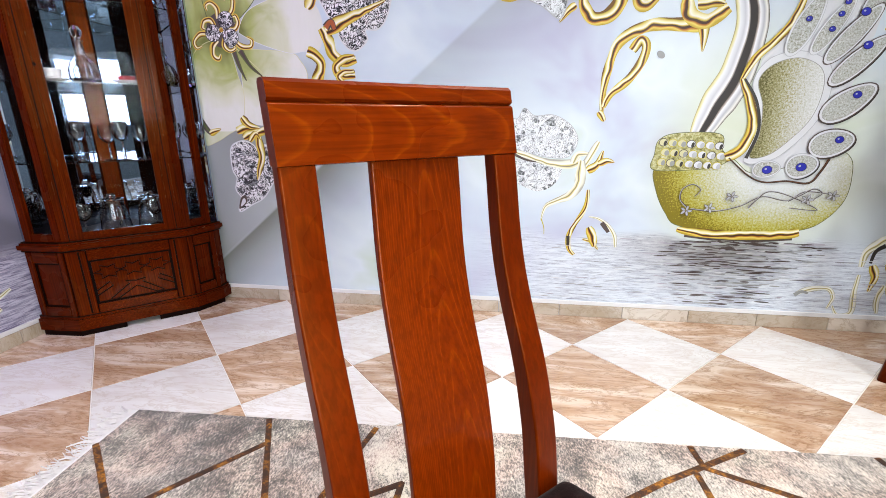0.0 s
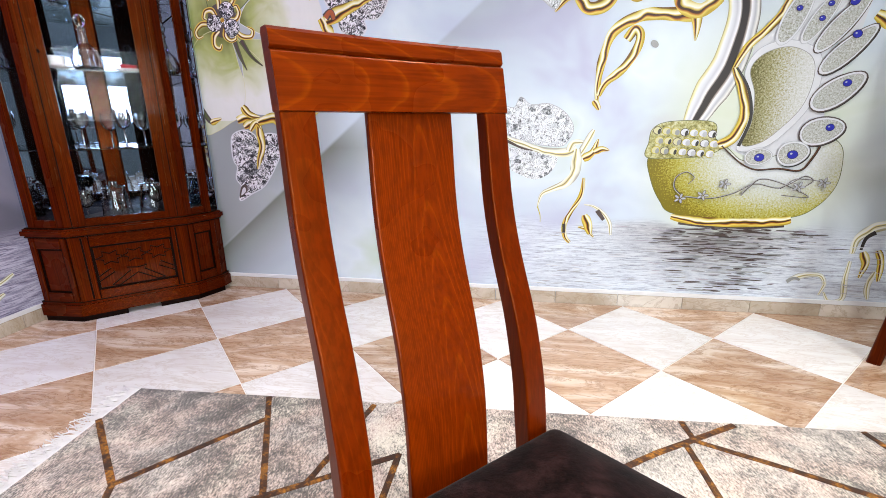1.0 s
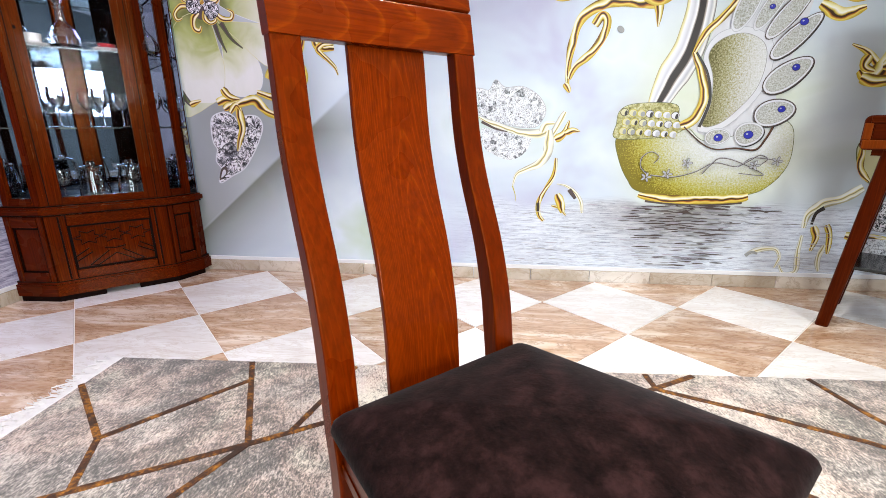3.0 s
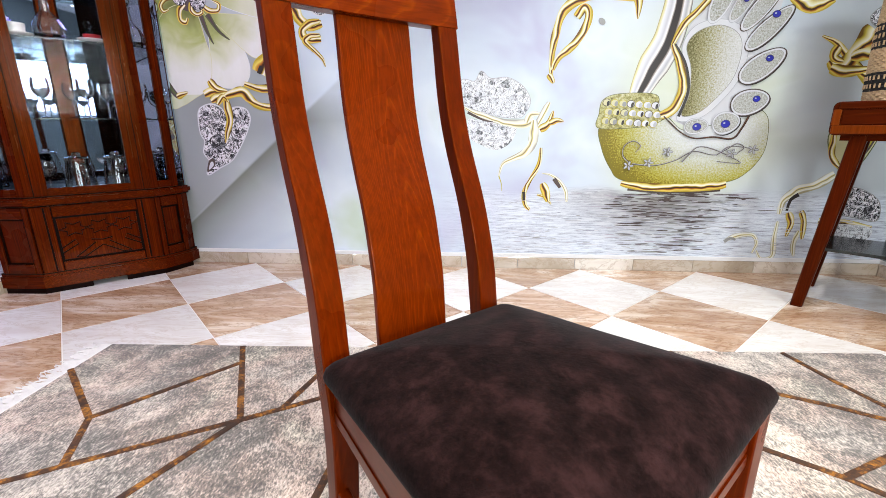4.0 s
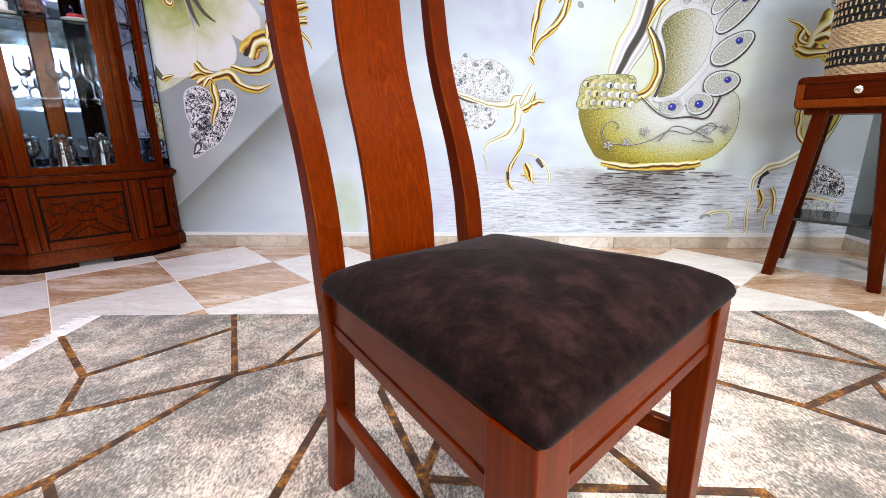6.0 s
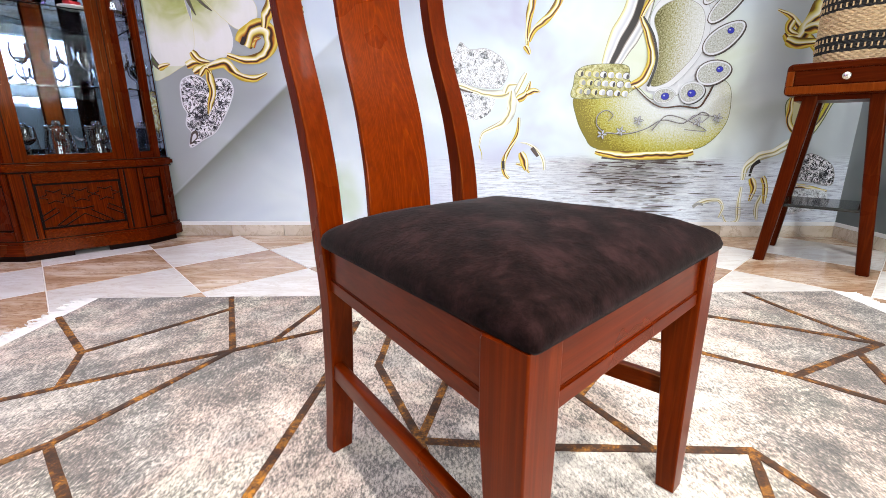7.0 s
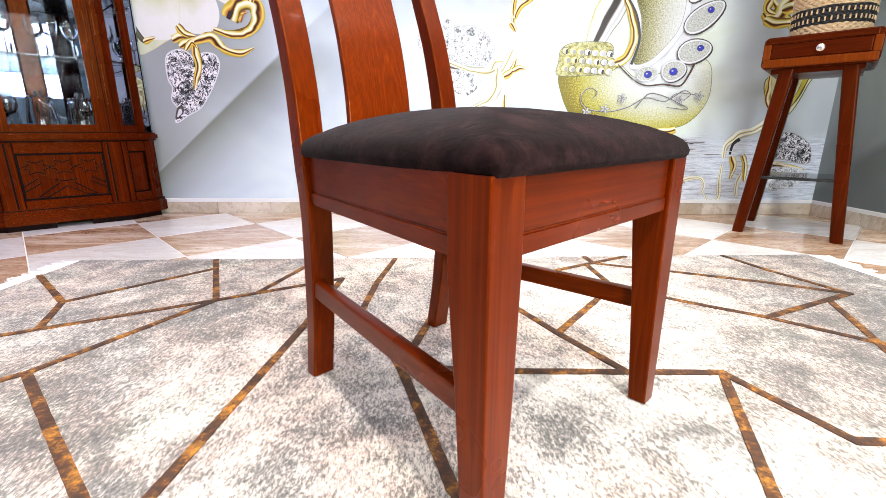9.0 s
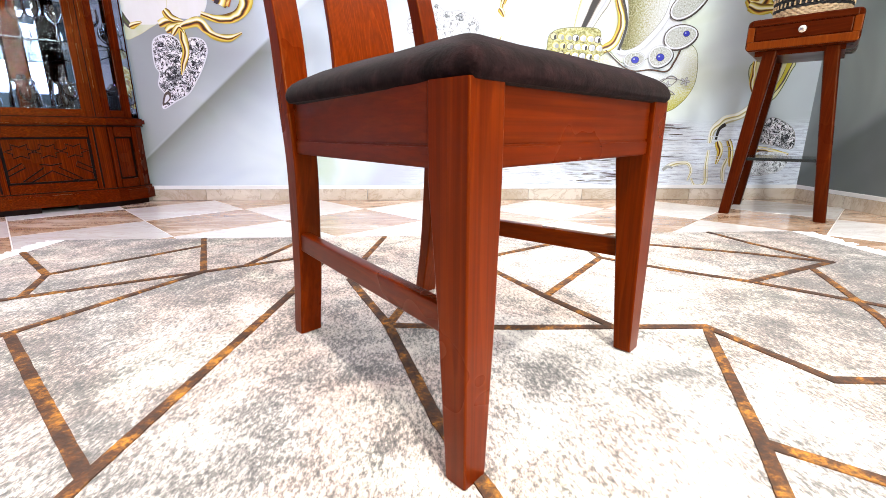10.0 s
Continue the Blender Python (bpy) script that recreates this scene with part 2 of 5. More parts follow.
def backdrop_print(n):
    """The wallpaper's ground: pale lilac and mint clouds, a grey slanting band, rippled water below."""
    g = n.add("NewGeometry")
    s = n.add("SeparateXYZ", Vector=g.outputs["Position"])
    x, y, z = s.outputs
    c = n.ramp(n.noise(n.coords((0.9, 0.9, 1.3)), 1.3, 3, 0.5, 0.8), (0.3, (0.50, 0.52, 0.68)), (0.46, (0.60, 0.69, 0.79)), (0.6, (0.70, 0.79, 0.85)), (0.75, (0.56, 0.67, 0.56)))
    # slanting edge between the light and the grey-green ground
    d = n.math("SUBTRACT", n.math("MULTIPLY", n.math("ADD", x, 1.957), 0.82), z)
    side = n.ramp(n.math("MULTIPLY_ADD", d, 6.0), (0.42, (0, 0, 0)), (0.60, (1, 1, 1)), smooth=True)
    fade = n.ramp(d, (0.0, (0.92,) * 3), (0.12, (0.66,) * 3), (0.32, (0.30,) * 3), (0.55, (0.10,) * 3), (0.85, (0, 0, 0)))
    fade = n.math("MULTIPLY", fade, n.ramp(z, (0.85, (1, 1, 1)), (1.25, (0.30,) * 3)))
    c = n.mix(n.math("MULTIPLY", side, fade), c, (0.150, 0.160, 0.115))
    # greyer towards the wall's left and right ends
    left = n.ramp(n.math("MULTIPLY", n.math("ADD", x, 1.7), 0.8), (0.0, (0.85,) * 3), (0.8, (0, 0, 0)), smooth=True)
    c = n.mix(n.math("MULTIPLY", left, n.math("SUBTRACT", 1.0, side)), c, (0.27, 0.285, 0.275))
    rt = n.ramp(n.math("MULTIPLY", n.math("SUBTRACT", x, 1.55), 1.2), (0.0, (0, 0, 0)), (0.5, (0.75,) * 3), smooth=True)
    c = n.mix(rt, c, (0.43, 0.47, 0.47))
    # soft grey-olive ground behind the flower and its leaf
    fx, fz = n.math("DIVIDE", n.math("ADD", x, 1.18), 0.52), n.math("DIVIDE", n.math("SUBTRACT", z, 1.02), 0.52)
    f = n.math("SQRT", n.math("ADD", n.math("MULTIPLY", fx, fx), n.math("MULTIPLY", fz, fz)))
    c = n.mix(n.ramp(f, (0.35, (0.50,) * 3), (0.95, (0, 0, 0)), smooth=True), c, (0.20, 0.205, 0.16))
    # halo of yellow-green round the vase
    r = n.math("SQRT", n.math("ADD", n.math("POWER", n.math("MULTIPLY", n.math("SUBTRACT", x, 1.25), 1.2), 2.0), n.math("POWER", n.math("SUBTRACT", z, 0.85), 2.0)))
    c = n.mix(n.ramp(r, (0.35, (0.55,) * 3), (0.75, (0, 0, 0)), smooth=True), c, (0.66, 0.70, 0.44))
    # water
    waves = n.noise(n.coords((7.0, 7.0, 120)), 1.3, 7, 0.8, 0.8)
    wc = n.ramp(waves, (0.37, (0.22, 0.23, 0.28)), (0.46, (0.56, 0.61, 0.70)), (0.55, (0.77, 0.83, 0.89)))
    rx = n.math("SUBTRACT", 1.0, n.math("MULTIPLY", n.math("ABSOLUTE", n.math("SUBTRACT", x, 1.1)), 1.6), True)
    wc = n.mix(n.math("MULTIPLY", rx, n.ramp(n.math("ADD", z, n.math("MULTIPLY", waves, 0.2)), (0.25, (0, 0, 0)), (0.52, (0.9,) * 3))), wc, n.ramp(waves, (0.4, (0.09, 0.07, 0.06)), (0.62, (0.42, 0.38, 0.36))))
    shore = n.math("ADD", z, n.math("MULTIPLY", n.math("SUBTRACT", n.noise(n.coords((2, 2, 2)), 1.2, 2), 0.5), 0.25))
    wm = n.ramp(shore, (0.40, (0.95,) * 3), (0.49, (0, 0, 0)), smooth=True)
    wx = n.ramp(n.math("MULTIPLY", n.math("ADD", x, 1.0), 0.6), (0.45, (0, 0, 0)), (0.85, (1, 1, 1)), smooth=True)
    return n.mix(n.math("MULTIPLY", wm, wx), c, wc)


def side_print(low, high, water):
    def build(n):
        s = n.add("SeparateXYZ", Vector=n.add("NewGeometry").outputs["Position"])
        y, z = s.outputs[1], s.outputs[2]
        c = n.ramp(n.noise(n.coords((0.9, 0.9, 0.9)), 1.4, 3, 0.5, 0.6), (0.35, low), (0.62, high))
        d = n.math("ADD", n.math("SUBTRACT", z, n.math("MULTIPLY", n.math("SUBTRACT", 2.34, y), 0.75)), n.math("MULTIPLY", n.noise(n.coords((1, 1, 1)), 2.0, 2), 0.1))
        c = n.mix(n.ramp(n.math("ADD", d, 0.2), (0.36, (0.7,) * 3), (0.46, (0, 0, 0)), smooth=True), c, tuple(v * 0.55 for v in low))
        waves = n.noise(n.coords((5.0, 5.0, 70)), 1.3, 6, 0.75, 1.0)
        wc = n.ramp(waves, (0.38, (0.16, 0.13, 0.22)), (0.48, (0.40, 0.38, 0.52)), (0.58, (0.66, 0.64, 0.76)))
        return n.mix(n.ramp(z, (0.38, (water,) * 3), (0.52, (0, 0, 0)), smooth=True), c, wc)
    return build


def speckle(dark, mid, light, scale=90):
    def build(n):
        s = n.noise(n.coords((1, 1, 1)), scale, 4, 0.75)
        return n.ramp(s, (0.32, dark), (0.5, mid), (0.66, light))
    return build


def facets(n, scale, dark, mid, pale, line):
    """Cut stones in a printed setting: bright facets between dark, wavy outlines of uneven width."""
    v = n.coords()
    cell = n.add("TexVoronoi", Vector=v, Scale=scale)
    tone = n.add("SeparateColor", Color=cell.outputs["Color"]).outputs[0]
    c = n.ramp(n.math("ADD", n.math("MULTIPLY", tone, 0.5), n.math("MULTIPLY", n.noise(v, scale * 1.3, 3, 0.7, 1.0), 0.6)), (0.30, dark), (0.38, mid), (0.50, pale))
    swirl = n.math("ABSOLUTE", n.math("SUBTRACT", n.noise(v, scale * 0.62, 3, 0.6, 2.2), 0.5))
    return n.mix(n.math("LESS_THAN", swirl, line), c, dark)


def gems(n):
    return facets(n, 46.0, (0.010, 0.010, 0.014), (0.34, 0.35, 0.38), (0.82, 0.82, 0.85), 0.045)


def pale_gems(n):
    return facets(n, 48.0, (0.10, 0.11, 0.12), (0.56, 0.60, 0.63), (0.80, 0.84, 0.87), 0.016)


def gold(n):
    s = n.noise(n.coords((1, 1, 1)), 13, 2, 0.5, 2.2)
    return n.ramp(s, (0.30, (0.06, 0.02, 0.005)), (0.39, (0.42, 0.20, 0.02)), (0.46, (0.55, 0.36, 0.03)), (0.55, (0.68, 0.60, 0.22)), (0.66, (0.82, 0.80, 0.66)), (0.78, (0.45, 0.12, 0.01)))


def sheen_across(stops, drift):
    """Polished metal as a photograph prints it: light and dark reflections running along the stem, drifting from side to side."""
    def build(n):
        u = n.add("SeparateXYZ", Vector=n.coords(kind="UV")).outputs[0]
        k = n.math("ADD", u, n.math("MULTIPLY", n.math("SUBTRACT", n.noise(n.coords((1, 1, 1)), 9, 1, 0.5, 0.3), 0.5), drift))
        return n.ramp(k, *stops)
    return build


GOLD = ((0.0, (0.16, 0.08, 0.01)), (0.10, (0.60, 0.48, 0.05)), (0.30, (0.86, 0.82, 0.52)), (0.40, (0.90, 0.89, 0.82)), (0.50, (0.66, 0.50, 0.06)), (0.57, (0.05, 0.02, 0.01)), (0.68, (0.06, 0.02, 0.008)), (0.74, (0.46, 0.15, 0.006)), (0.84, (0.76, 0.62, 0.12)), (1.0, (0.50, 0.36, 0.03)))
PALE = ((0.0, (0.42, 0.42, 0.36)), (0.15, (0.80, 0.80, 0.66)), (0.40, (0.86, 0.88, 0.86)), (0.52, (0.70, 0.62, 0.20)), (0.60, (0.16, 0.14, 0.11)), (0.70, (0.74, 0.70, 0.40)), (0.88, (0.86, 0.87, 0.84)), (1.0, (0.40, 0.38, 0.22)))
CHROME = ((0.0, (0.30, 0.26, 0.12)), (0.05, (0.74, 0.70, 0.34)), (0.13, (0.84, 0.86, 0.88)), (0.28, (0.58, 0.60, 0.64)), (0.38, (0.88, 0.89, 0.92)), (0.41, (0.40, 0.36, 0.33)), (0.44, (0.030, 0.024, 0.022)), (0.64, (0.035, 0.025, 0.02)), (0.68, (0.42, 0.36, 0.32)), (0.72, (0.88, 0.89, 0.91)), (0.84, (0.46, 0.48, 0.52)), (0.93, (0.84, 0.84, 0.80)), (1.0, (0.06, 0.05, 0.03)))


def vase_body(n):
    """Frosted glass, silver in the middle and golden towards the rim and the foot."""
    x, y, z = n.add("SeparateXYZ", Vector=n.add("NewGeometry").outputs["Position"]).outputs
    dx, dz = n.math("DIVIDE", n.math("SUBTRACT", x, 1.36), 0.52), n.math("DIVIDE", n.math("SUBTRACT", z, 0.80), 0.33)
    r = n.math("SQRT", n.math("ADD", n.math("MULTIPLY", dx, dx), n.math("MULTIPLY", dz, dz)))
    k = n.math("ADD", r, n.math("MULTIPLY", n.math("SUBTRACT", n.noise(n.coords(), 115, 3, 0.8), 0.5), 1.25))
    return n.ramp(k, (0.25, (0.70, 0.74, 0.75)), (0.55, (0.58, 0.61, 0.50)), (0.80, (0.45, 0.43, 0.09)), (0.98, (0.36, 0.30, 0.008)), (1.15, (0.20, 0.16, 0.004)))


def breast(n):
    """Frosted silver, shading to old gold along the inner side."""
    x, y, z = n.add("SeparateXYZ", Vector=n.add("NewGeometry").outputs["Position"]).outputs
    k = n.math("ADD", n.math("MULTIPLY", n.math("SUBTRACT", x, 1.17), 2.6), n.math("MULTIPLY", n.math("SUBTRACT", n.noise(n.coords(), 120, 3, 0.8), 0.5), 1.5))
    return n.ramp(k, (0.0, (0.10, 0.09, 0.015)), (0.25, (0.36, 0.34, 0.16)), (0.5, (0.58, 0.60, 0.56)), (0.85, (0.74, 0.76, 0.77)))


def petal(n):
    g = n.add("NewGeometry")
    s = n.add("SeparateXYZ", Vector=g.outputs["Position"])
    r = n.math("SQRT", n.math("ADD", n.math("POWER", n.math("ADD", s.outputs[0], 1.445), 2.0), n.math("POWER", n.math("SUBTRACT", s.outputs[2], 1.5), 2.0)))
    soft = n.noise(n.coords((3, 1, 3)), 2.2, 3, 0.5, 0.6)
    vein = n.noise(n.coords((26, 1, 5)), 1.0, 2, 0.5, 0.8)
    c = n.ramp(n.math("ADD", r, n.math("MULTIPLY", n.math("SUBTRACT", soft, 0.5), 0.3)), (0.10, (0.13, 0.15, 0.01)), (0.20, (0.38, 0.42, 0.12)), (0.30, (0.62, 0.64, 0.45)), (0.42, (0.76, 0.76, 0.74)))
    low = n.ramp(s.outputs[2], (0.95, (0.55,) * 3), (1.0, (0.55,) * 3), (1.38, (0, 0, 0)), smooth=True)
    c = n.mix(n.math("MULTIPLY", low, n.ramp(soft, (0.36, (0.30,) * 3), (0.54, (1, 1, 1)))), c, (0.46, 0.52, 0.17))
    return n.mix(n.math("MULTIPLY", vein, 0.22), c, (0.50, 0.53, 0.38))


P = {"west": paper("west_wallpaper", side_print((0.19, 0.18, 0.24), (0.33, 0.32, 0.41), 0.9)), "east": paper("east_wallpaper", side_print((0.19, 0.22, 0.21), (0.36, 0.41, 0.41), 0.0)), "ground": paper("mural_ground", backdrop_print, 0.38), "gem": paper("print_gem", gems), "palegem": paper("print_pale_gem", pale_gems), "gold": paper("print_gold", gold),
     "metal": paper("print_gold_metal", sheen_across(GOLD, 0.95)), "glassy": paper("print_pale_metal", sheen_across(PALE, 0.9)), "chrome": paper("print_chrome", sheen_across(CHROME, 0.06)),
     "collar": paper("print_collar", speckle((0.10, 0.09, 0.01), (0.42, 0.40, 0.14), (0.66, 0.66, 0.42), 60)), "body": paper("print_vase", vase_body), "petal": paper("print_petal", petal),
     "wing": paper("print_wing", speckle((0.22, 0.22, 0.14), (0.46, 0.48, 0.45), (0.70, 0.72, 0.72), 130)),
     "belly": paper("print_belly", breast)}
for key, col in dict(black=(0.02, 0.015, 0.012), brown=(0.12, 0.04, 0.01), white=(0.68, 0.70, 0.73), silver=(0.45, 0.47, 0.50), yellow=(0.50, 0.43, 0.03), cream=(0.62, 0.60, 0.34), blue=(0.01, 0.015, 0.38), grey=(0.30, 0.31, 0.30), red=(0.42, 0.10, 0.02), lilac=(0.42, 0.40, 0.46), olive=(0.09, 0.11, 0.03), umber=(0.075, 0.052, 0.045)).items():
    P[key] = mat("print_" + key, col, 0.42)


# ---- building helpers ----
# joinery whose broad faces stay flat between their eased edges
FLAT_FACED = ("back_post", "top_rail", "back_splat", "front_leg", "stretcher", "leg", "body")


def finish(name, bm, material, parent=None, label="", smooth=False):
    me = bpy.data.meshes.new(name)
    bmesh.ops.recalc_face_normals(bm, faces=bm.faces)
    bm.to_mesh(me)
    bm.free()
    for m in (material if isinstance(material, (list, tuple)) else [material]):
        me.materials.append(m)
    if smooth:
        for p in me.polygons:
            p.use_smooth = True
        me.set_sharp_from_angle(angle=radians(38))
    ob = new(name, me)
    ob.parent = parent
    if smooth and name in FLAT_FACED:
        ob.modifiers.new("weighted_normals", "WEIGHTED_NORMAL").keep_sharp = True
    if label:
        ob["label"] = label
    return ob


def part(name, bm, material, parent, label="", smooth=False):
    return finish(name, bm, material, parent, label, smooth)


def thing(name, m, label, category, group=""):
    ob = new(name)
    ob.matrix_world = m
    ob.empty_display_size = 0.1
    return tagged(ob, label, category, group)


def loft(bm, rings, caps=True, closed=False):
    rows = [[bm.verts.new(p) for p in r] for r in rings]
    k = len(rows[0])
    pairs = list(zip(rows, rows[1:])) + ([(rows[-1], rows[0])] if closed else [])
    for a, b in pairs:
        for i in range(k):
            bm.faces.new((a[i], a[(i + 1) % k], b[(i + 1) % k], b[i]))
    if caps and not closed:
        bm.faces.new(rows[0])
        bm.faces.new(rows[-1])
    return bm


def rrect(cx, cy, w, d, r, steps=3):
    """A rounded rectangle in the plan, as a list of (x, y)."""
    out = []
    for qx, qy, a0 in ((1, 1, 0), (-1, 1, 90), (-1, -1, 180), (1, -1, 270)):
        for i in range(steps + 1):
            a = radians(a0 + 90 * i / steps)
            out.append((cx + qx * (w / 2 - r) + r * math.cos(a), cy + qy * (d / 2 - r) + r * math.sin(a)))
    return out


def box(bm, x0, x1, y0, y1, z0, z1, bevel=0.0):
    r = min(bevel, (x1 - x0) / 3, (y1 - y0) / 3)
    c = ((x0 + x1) / 2, (y0 + y1) / 2, x1 - x0, y1 - y0)
    if bevel <= 0:
        ring = [(x0, y0), (x1, y0), (x1, y1), (x0, y1)]
        return loft(bm, [[(x, y, z) for x, y in ring] for z in (z0, z1)])
    small = rrect(c[0], c[1], c[2] - 2 * r * 0.7, c[3] - 2 * r * 0.7, r * 0.6, 2)
    full = rrect(*c, r, 2)
    e = min(bevel, (z1 - z0) / 3) * 0.8
    return loft(bm, [[(x, y, z) for x, y in ring] for ring, z in ((small, z0), (full, z0 + e), (full, z1 - e), (small, z1))])


def bar(bm, p, q, w, h, r=0.003):
    """A bar of section w (sideways) by h (up) from p to q."""
    p, q = Vector(p), Vector(q)
    d = (q - p).normalized()
    side = d.cross(Vector((0, 0, 1))).normalized()
    up = side.cross(d)
    ring = rrect(0, 0, w, h, r, 2)
    return loft(bm, [[c + side * a + up * b for a, b in ring] for c in (p, q)])


def slab(bm, p, q, z0, z1, t0, t1, bevel=0.0):
    """A board over the plan's line p-q, from t0 to t1 metres to its right-hand side."""
    p, q = Vector(p), Vector(q)
    d = (q - p).normalized()
    s = Vector((d.y, -d.x))
    ring = [p + s * t0, q + s * t0, q + s * t1, p + s * t1]
    return loft(bm, [[(v.x, v.y, z) for v in ring] for z in (z0, z1)])


def prism(bm, pts, z0, z1):
    return loft(bm, [[(x, y, z) for x, y in pts] for z in (z0, z1)])


def lathe(bm, profile, steps=20, at=(0, 0, 0), closed=False):
    rings = [[(at[0] + r * math.cos(2 * math.pi * i / steps), at[1] + r * math.sin(2 * math.pi * i / steps), at[2] + z) for i in range(steps)] for r, z in profile]
    return loft(bm, rings, caps=not closed, closed=closed)


def smooth_line(pts, steps=6, closed=False):
    """Points along a soft curve through the control points."""
    p = [Vector(q) for q in pts]
    k = len(p)
    out = []
    for i in range(k if closed else k - 1):
        a, b, c, d = (p[(i + j) % k] if closed else p[min(max(i + j, 0), k - 1)] for j in (-1, 0, 1, 2))
        for s in range(steps):
            t = s / steps
            out.append(0.5 * (2 * b + (c - a) * t + (2 * a - 5 * b + 4 * c - d) * t * t + (3 * b - a - 3 * c + d) * t ** 3))
    if not closed:
        out.append(p[-1])
    return out


# ---- the room ----
bm = bmesh.new()
box(bm, XL, XR, YB, YF, -0.12, -0.003)
floor = tagged(finish("floor", bm, grout), "polished marble tile floor in a cream and brown checker", "floor", kind="structure")
bm = bmesh.new()
box(bm, XL - 0.2, XR + 0.2, YB - 0.2, YF + 0.2, ZC, ZC + 0.15)
tagged(finish("ceiling", bm, white_paint), "white plastered ceiling with recessed lights", "ceiling", kind="structure")
bm = bmesh.new()
box(bm, XL - 0.2, XR + 0.2, YF, YF + 0.2, -0.12, ZC)
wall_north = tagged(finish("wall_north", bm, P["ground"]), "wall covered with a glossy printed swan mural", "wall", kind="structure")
bm = bmesh.new()
box(bm, XL - 0.2, XL, YB, YF, -0.12, ZC)
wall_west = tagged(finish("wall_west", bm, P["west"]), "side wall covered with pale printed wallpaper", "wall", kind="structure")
bm = bmesh.new()
box(bm, XR, XR + 0.2, -1.65, YF, -0.12, ZC)
box(bm, XR, XR + 0.2, YB, -3.15, -0.12, ZC)
box(bm, XR, XR + 0.2, -3.15, -1.65, -0.12, 1.05)
box(bm, XR, XR + 0.2, -3.15, -1.65, 2.1, ZC)
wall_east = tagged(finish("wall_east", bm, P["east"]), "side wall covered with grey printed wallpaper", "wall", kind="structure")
bm = bmesh.new()
xs = [XL - 0.2, 0.45, 1.95, XR + 0.2]
for i in range(3):
    if i == 1:
        box(bm, xs[i], xs[i + 1], YB - 0.2, YB, -0.12, 1.18)
        box(bm, xs[i], xs[i + 1], YB - 0.2, YB, 2.25, ZC)
    else:
        box(bm, xs[i], xs[i + 1], YB - 0.2, YB, -0.12, ZC)
tagged(finish("wall_south", bm, taupe_paint), "plain taupe wall with a window", "wall", kind="structure")
def window(name, m, width, z0, z1):
    """A framed window of two panes, in the plane y = 0 of the pose m."""
    win = tagged(new(name), "white framed window letting in daylight", "window", kind="structure")
    win.matrix_world = m
    h = width / 2
    bm = bmesh.new()
    for x0, x1, a, b in ((-h, 0.06 - h, z0, z1), (h - 0.06, h, z0, z1), (0.06 - h, h - 0.06, z0, z0 + 0.06), (0.06 - h, h - 0.06, z1 - 0.06, z1), (-0.03, 0.03, z0 + 0.06, z1 - 0.06)):
        box(bm, x0, x1, -0.035, 0.035, a, b)
    part("window_frame", bm, white_paint, win)
    for x0, x1 in ((0.06 - h, -0.03), (0.03, h - 0.06)):
        bm = bmesh.new()
        box(bm, x0, x1, -0.003, 0.003, z0 + 0.06, z1 - 0.06)
        part("pane", bm, pane_mat, win).visible_shadow = False


window("window_1", pose(1.2, YB - 0.1, 0), 1.5, 1.18, 2.25)
window("window_2", pose(XR + 0.1, -2.4, 0, 0, 0, 90), 1.5, 1.05, 2.1)
for lx, ly in DOWNLIGHTS:
    dl = thing("ceiling_downlight", pose(lx, ly, ZC), "round white recessed ceiling light, switched on", "ceiling light", "ceiling lights")
    bm = bmesh.new()
    lathe(bm, [(0.075, 0), (0.09, -0.004), (0.092, -0.010), (0.075, -0.012)], 28, closed=True)
    part("rim", bm, white_paint, dl)
    bm = bmesh.new()
    lathe(bm, [(0.0745, -0.002), (0.074, -0.006)], 28)
    part("diffuser", bm, lamp_glow, dl)
bm = bmesh.new()
box(bm, XL + 0.02, XL + 0.06, -0.4, 1.6, ZC - 0.06, ZC - 0.03)
tagged(finish("led_strip", bm, led_glow), "violet led strip glowing along the ceiling edge", "led strip")

# skirting tiles and the white bead over them
bm = bmesh.new()
box(bm, XL, XR, YF - 0.008, YF, 0.068, 0.090, 0.002)
box(bm, XL, XL + 0.008, YB, YF - 0.008, 0.068, 0.090, 0.002)
box(bm, XR - 0.008, XR, YB, YF - 0.008, 0.068, 0.090, 0.002)
tagged(finish("trim", bm, white_paint), "narrow white sealing bead above the skirting tiles", "trim", kind="structure")
baseboard = tagged(new("baseboard"), "beige marble skirting tiles along the walls", "baseboard", kind="structure")


# ---- dining chair ----
def stile_front(z):
    """How far back the front edge of the back post lies at height z."""
    return float(np.interp(z, [0, 0.12, 0.24, 0.34, 0.42, 0.48, 0.54, 0.60, 0.66, 0.72, 0.78, 0.85, 0.95, 1.08], [0.503, 0.476, 0.459, 0.447, 0.450, 0.458, 0.465, 0.480, 0.497, 0.522, 0.545, 0.564, 0.580, 0.606]))


def soft_front(z):
    return sum(stile_front(z + d) for d in (-0.03, -0.015, 0, 0.015, 0.03)) / 5


def back_skew(x, z):
    """The back stands slightly askew: its far side comes forward."""
    return -0.018 * (x + 0.18) / 0.36 * float(np.interp(z, [0, 0.42], [0, 1]))


